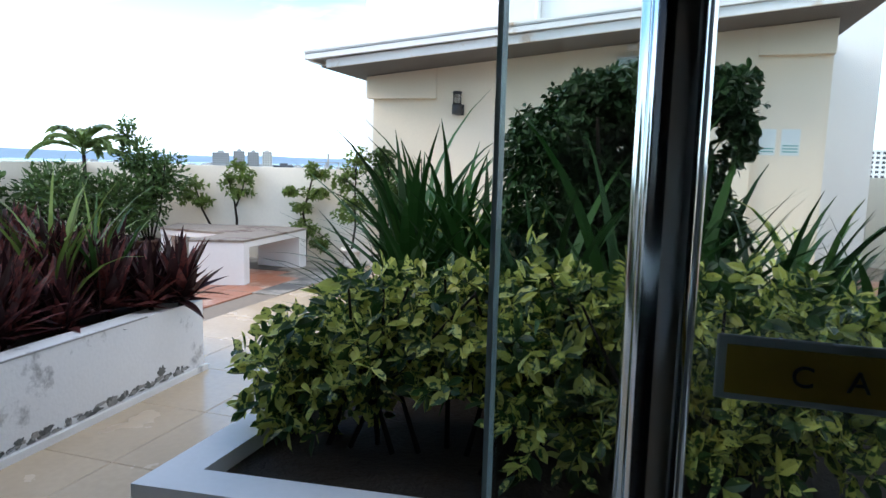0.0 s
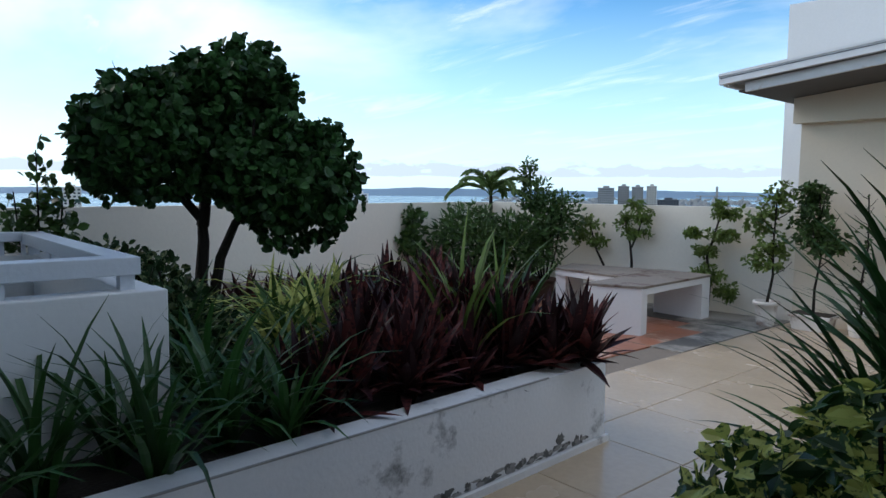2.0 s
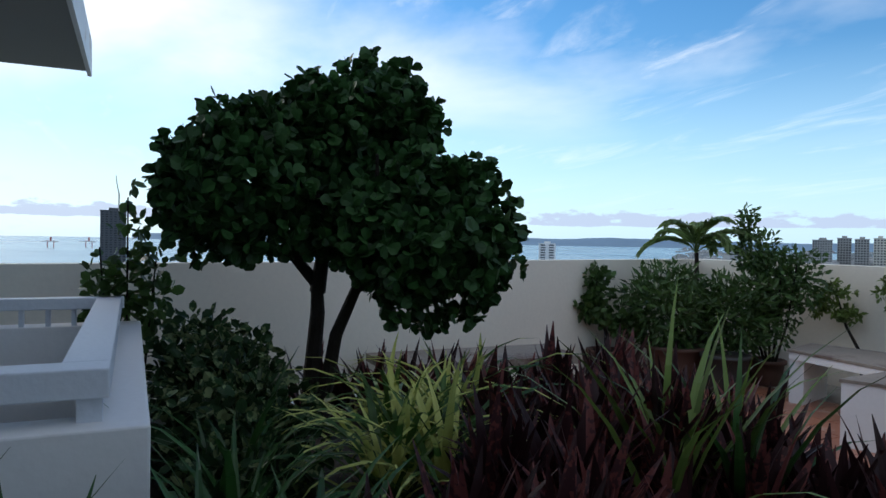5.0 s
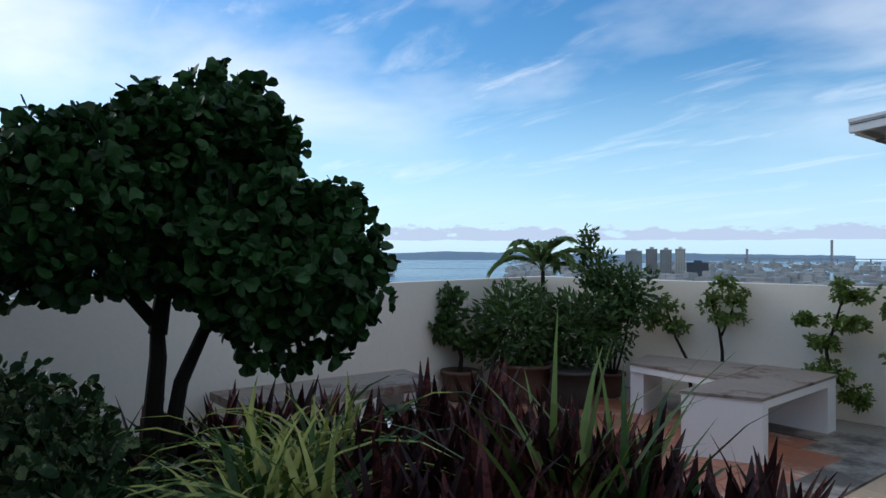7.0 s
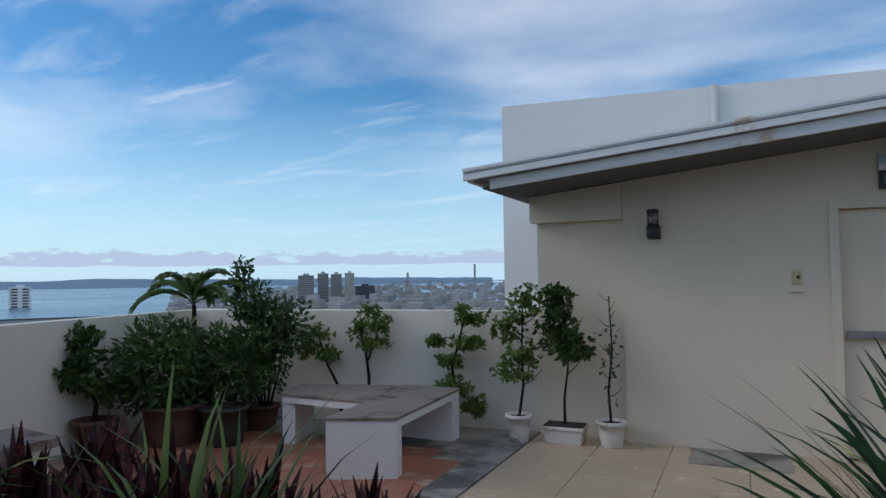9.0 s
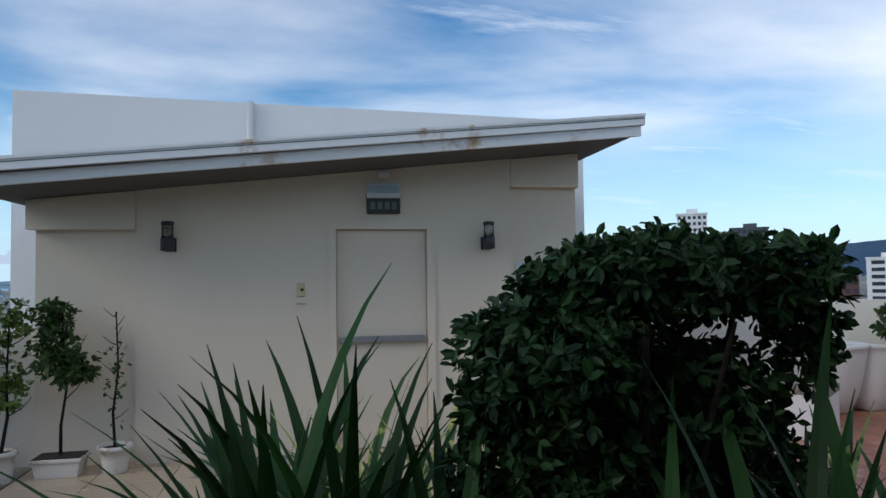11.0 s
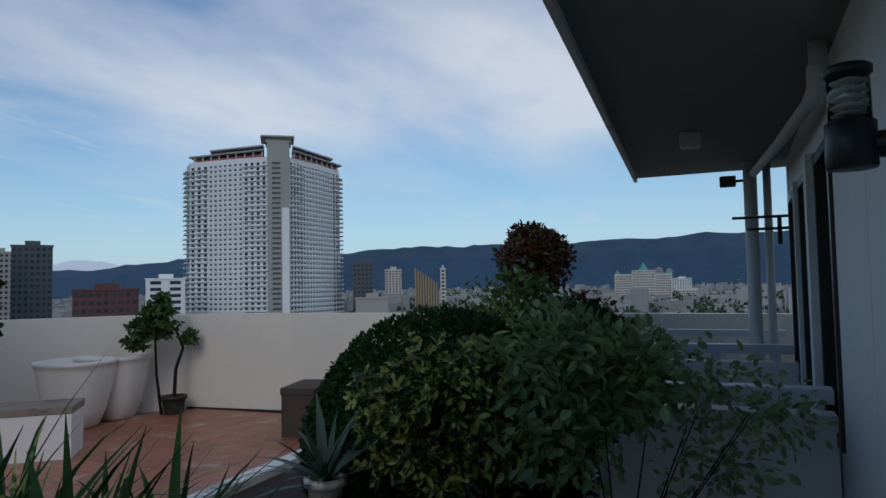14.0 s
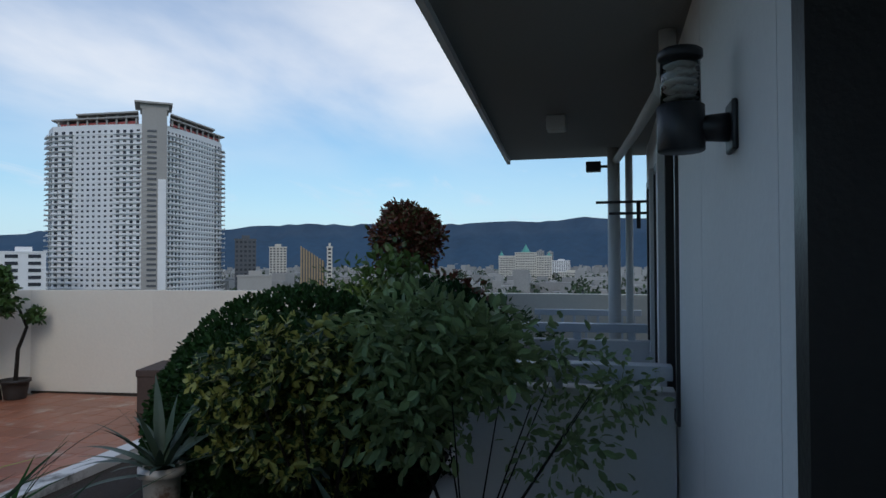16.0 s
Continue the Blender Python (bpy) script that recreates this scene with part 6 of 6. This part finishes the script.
FAR = [
    ("red_brown_block", 39.7, 330, 26, 20, 1.9, BRICKRED, "low red-brown building with a red roof", 8, 9),
    ("banded_office", 43.9, 420, 21, 18, 7.8, TOWERW, "white office building with dark window bands", 9, 2),
    ("grey_tower", 30.7, 380, 15, 16, 32.5, TOWERW, "white tower block behind the shrubs", 18, 6),
    ("dark_tower", 34.9, 420, 19, 18, 26.3, DARKB, "dark glass tower block", 16, 7),
    ("concrete_tower", 32.9, 500, 16, 18, 26.8, TOWERG, "grey concrete tower block", 16, 6),
    ("dark_glass_block", 59.5, 480, 14, 14, 17.9, DARKB, "dark glass office block beside the white tower", 14, 5),
    ("low_white_block", 60.2, 380, 18, 14, -5.5, TOWERG, "plain low pale building", 7, 0),
    ("pale_tower", 62.1, 620, 15, 16, 16.0, CREAMB, "pale green and white apartment tower", 18, 5),
    ("stair_tower", 66.3, 515, 4, 12, 13.7, CREAMB, "slim cream stair tower", 14, 1),
    ("white_slab", 15.7, 520, 60, 18, 16.6, TOWERW, "long white slab building with window rows", 14, 18),
    ("mid_block", 85.9, 1150, 30, 20, 4.5, TOWERW, "white apartment block in the far city", 14, 8),
    ("twin_block", 84.2, 1300, 14, 20, 23.6, CITYW, "grey apartment block in the far city", 16, 4),
    ("twin_block", 85.0, 1320, 12, 20, 21.4, CITYW, "grey apartment block in the far city", 16, 4),
    ("cream_block", 86.7, 980, 36, 20, -12.4, CREAMB, "cream low block in the far city", 5, 12),
    ("bayside_tower", -35.7, 880, 20, 18, 7.0, CITYW, "grey apartment tower by the sea", 12, 8),
    ("bayside_tower", -34.3, 900, 14, 18, 9.5, CITYW, "grey apartment tower by the sea", 12, 5),
    ("bayside_tower", -33.2, 890, 14, 18, 8.5, CITYW, "pale apartment tower by the sea", 12, 5),
    ("bayside_tower", -32.1, 880, 12, 18, 9.5, CREAMB, "grey apartment tower by the sea", 12, 4),
    ("bayside_block", -30.8, 840, 24, 18, -7.0, DARKB, "dark low block by the sea", 8, 8),
    ("glass_tower", -91.2, 700, 22, 20, 22.0, DARKB, "dark glass tower under construction with a crane", 22, 6),
    ("port_block", -56.3, 900, 22, 18, -3.0, TOWERW, "white banded block near the shore", 7, 2),
    ("tan_block", -78.1, 760, 16, 16, 1.5, CREAMB, "beige twin block near the shore", 8, 4),
]
for nm, az, d, w, dp_, top_z, m, lab, fl_, co in FAR:
    far_block(nm, az, d, w, dp_, top_z, m, lab, fl_, co)
tt = tagged(empty("tan_tower", at_az(64.9, 520, LOW), -64.9), "tan ribbed glass tower with a slanted top", "building")
TH = 10.6 + 4 - LOW
part("body", prism([(-9, 0), (9, 0), (9, 14), (-9, 14)], -1, [TH, TH - 12, TH - 12, TH]), DARKB, tt)
for k in range(9):
    x0 = -9 + 2 * k
    part("rib", prism([(x0, -0.6), (x0 + 1.1, -0.6), (x0 + 1.1, 0.0), (x0, 0.0)], -1, [TH + 0.5 - 1.33 * k, TH - 0.2 - 1.33 * k, TH - 0.2 - 1.33 * k, TH + 0.5 - 1.33 * k]), GOLD, tt)
cr = tagged(empty("tower_crane", at_az(-91.2, 700, 22.0)), "thin tower crane on the unfinished tower", "crane")
part("mast", box(-0.6, 4, 0, 0.6, 5.2, 16), TOWERG, cr)
part("jib", tube([(0, 5, 14), (4, 3, 24), (7, 2, 33)], 0.6, 0.3, 5), TOWERG, cr)
for i, az in enumerate((-95.4, -92.9, -84.6)):
    pc = tagged(empty("port_crane", at_az(az, 1400, LOW), -az), "red and white harbour gantry crane far off", "crane", "harbour cranes")
    for s in (-1, 1):
        part("leg", box(s * 5 - 0.7, -1, 0, s * 5 + 0.7, 1, 13), TOWERR, pc)
    part("beam", box(-16, -1.5, 10, 12, 1.5, 11.5), TOWERW, pc)
    part("mast", box(-1.5, -1, 11.5, 1.5, 1, 19), TOWERR, pc)
bg_ = tagged(empty("cable_bridge", at_az(-21.5, 3300, LOW), 21.5), "long cable-stayed bridge across the strait", "bridge")
part("deck", box(-420, -4, 14, 420, 4, 18), TOWERG, bg_)
for px_ in (0, -330):
    part("pylon", box(px_ - 5, -4, 0, px_ + 5, 4, 97 if px_ == 0 else 60), TOWERG, bg_)
for k in range(14):
    part("pier", box(-400 + 60 * k - 3, -3, 0, -400 + 60 * k + 3, 3, 14), TOWERG, bg_)


def sprawl(az0, az1, d0, d1, n, seed, hmax):
    rg = random.Random(seed)
    out = []
    for _ in range(n):
        az, d = rg.uniform(az0, az1), rg.uniform(d0 ** 0.5, d1 ** 0.5) ** 2
        x, y, _z = at_az(az, d)
        w, e, h = rg.uniform(6, 17), rg.uniform(6, 17), rg.uniform(4, hmax) * rg.uniform(0.4, 1)
        out.append(prism([(x - w / 2, y - e / 2), (x + w / 2, y - e / 2), (x + w / 2, y + e / 2), (x - w / 2, y + e / 2)], LOW - 0.6, LOW + h))
    return merge(*out)


tagged(part("city_sprawl", sprawl(-46, 45, 480, 3000, 2600, 1, 12), CITYW), "dense low city roofs spreading to the sea", "city", kind="stuff")
tagged(part("city_sprawl", sprawl(42, 135, 500, 3000, 2000, 2, 24), CITYW), "dense low city roofs below the mountains", "city", kind="stuff")
tagged(part("hill_houses", sprawl(40, 110, 3150, 3500, 260, 5, 30), CITYW), "scattered pale houses at the foot of the mountains", "city", kind="stuff")
FORK = leaf_mat("far_tree_green", (0.035, 0.06, 0.03), 0.4, 0.8, trans=0.0)
rgt = np.random.default_rng(9)
fb = []
for i in range(420):
    az, d = rgt.uniform(50, 105), rgt.uniform(300, 1500)
    x, y, _z = at_az(az, d)
    fb.append((x, y, LOW + 5, rgt.uniform(4, 9), rgt.uniform(4, 9), rgt.uniform(4, 8)))
tagged(part("far_woods", blob_leaves(fb, 16000, 3.0, "oval", 91), FORK), "far tree crowns between the city buildings", "trees", kind="stuff")


# ---- floor tiles: pieces last ----
def tile_mesh(w, d, h, material):
    bm = box(0, 0, 0, w, d, h)
    top_edges = [e for e in bm.edges if all(v.co.z > h / 2 for v in e.verts)]
    bmesh.ops.bevel(bm, geom=top_edges, offset=min(0.004, h * 0.4), segments=1, affect="EDGES")
    me = bpy.data.meshes.new("tile")
    bm.to_mesh(me)
    bm.free()
    me.materials.append(material)
    return me


def lay(me, x0, y0, x1, y1, s, keep=None, rz=0.0):
    nx, ny = int((x1 - x0) / s), int((y1 - y0) / s)
    rg = random.Random(int(x0 * 100) + int(y0 * 10))
    for i in range(nx):
        for j in range(ny):
            x, y = x0 + i * s, y0 + j * s
            if keep and not keep(x + s / 2, y + s / 2):
                continue
            t = new("tile", me)
            t.parent = floor
            t.location = (x, y, -0.012 + rg.uniform(0, 0.0012))


def clear(x, y):
    if -4.3 < x < -1.52 and 0.5 < y < 3.6:
        return False
    if -0.36 < x < 4.3 and 1.8 < y < 4.0:
        return False
    return not (y > 7.75 and -2.5 < x < 2.5)


def on_deck(x, y):
    left = -5.05 - 0.2 * y
    return x > left + 0.1 and clear(x, y)


cream = tile_mesh(0.597, 0.597, 0.012, CREAMTILE)
lay(cream, -2.4, 0.0, 3.0, 7.8, 0.6, lambda x, y: clear(x, y) and not (x < -1.7 and y < 3.6))
gloss = tile_mesh(0.297, 0.297, 0.012, TERRA)
lay(gloss, -5.7, 3.9, -2.7, 6.9, 0.3, lambda x, y: on_deck(x, y) and y < 6.95)
lay(gloss, 3.0, 4.2, 6.9, 9.3, 0.3, lambda x, y: x < 7.0 and y < 9.6 - 0.84 * (x - 4.7))
structure(part("floor_cement", prism([(-3.0, 5.7), (-2.42, 5.7), (-2.42, 7.85), (-6.3, 7.4), (-6.2, 6.92), (-3.0, 6.92)], -0.03, 0.001), CEMENT), "stained grey cement strip along the parapet", "floor")
structure(part("floor_cement_side", prism([(-1.05, 7.2), (-0.3, 7.2), (-0.3, 7.72), (-1.05, 7.72)], -0.03, 0.004), CEMENT), "stained grey cement patch by the house wall", "floor")
structure(part("floor_lobby", box(-1.5, -2.5, -0.03, 6.0, 0.6, 0.001), CREAMTILE), "dim tiled lobby floor", "floor")
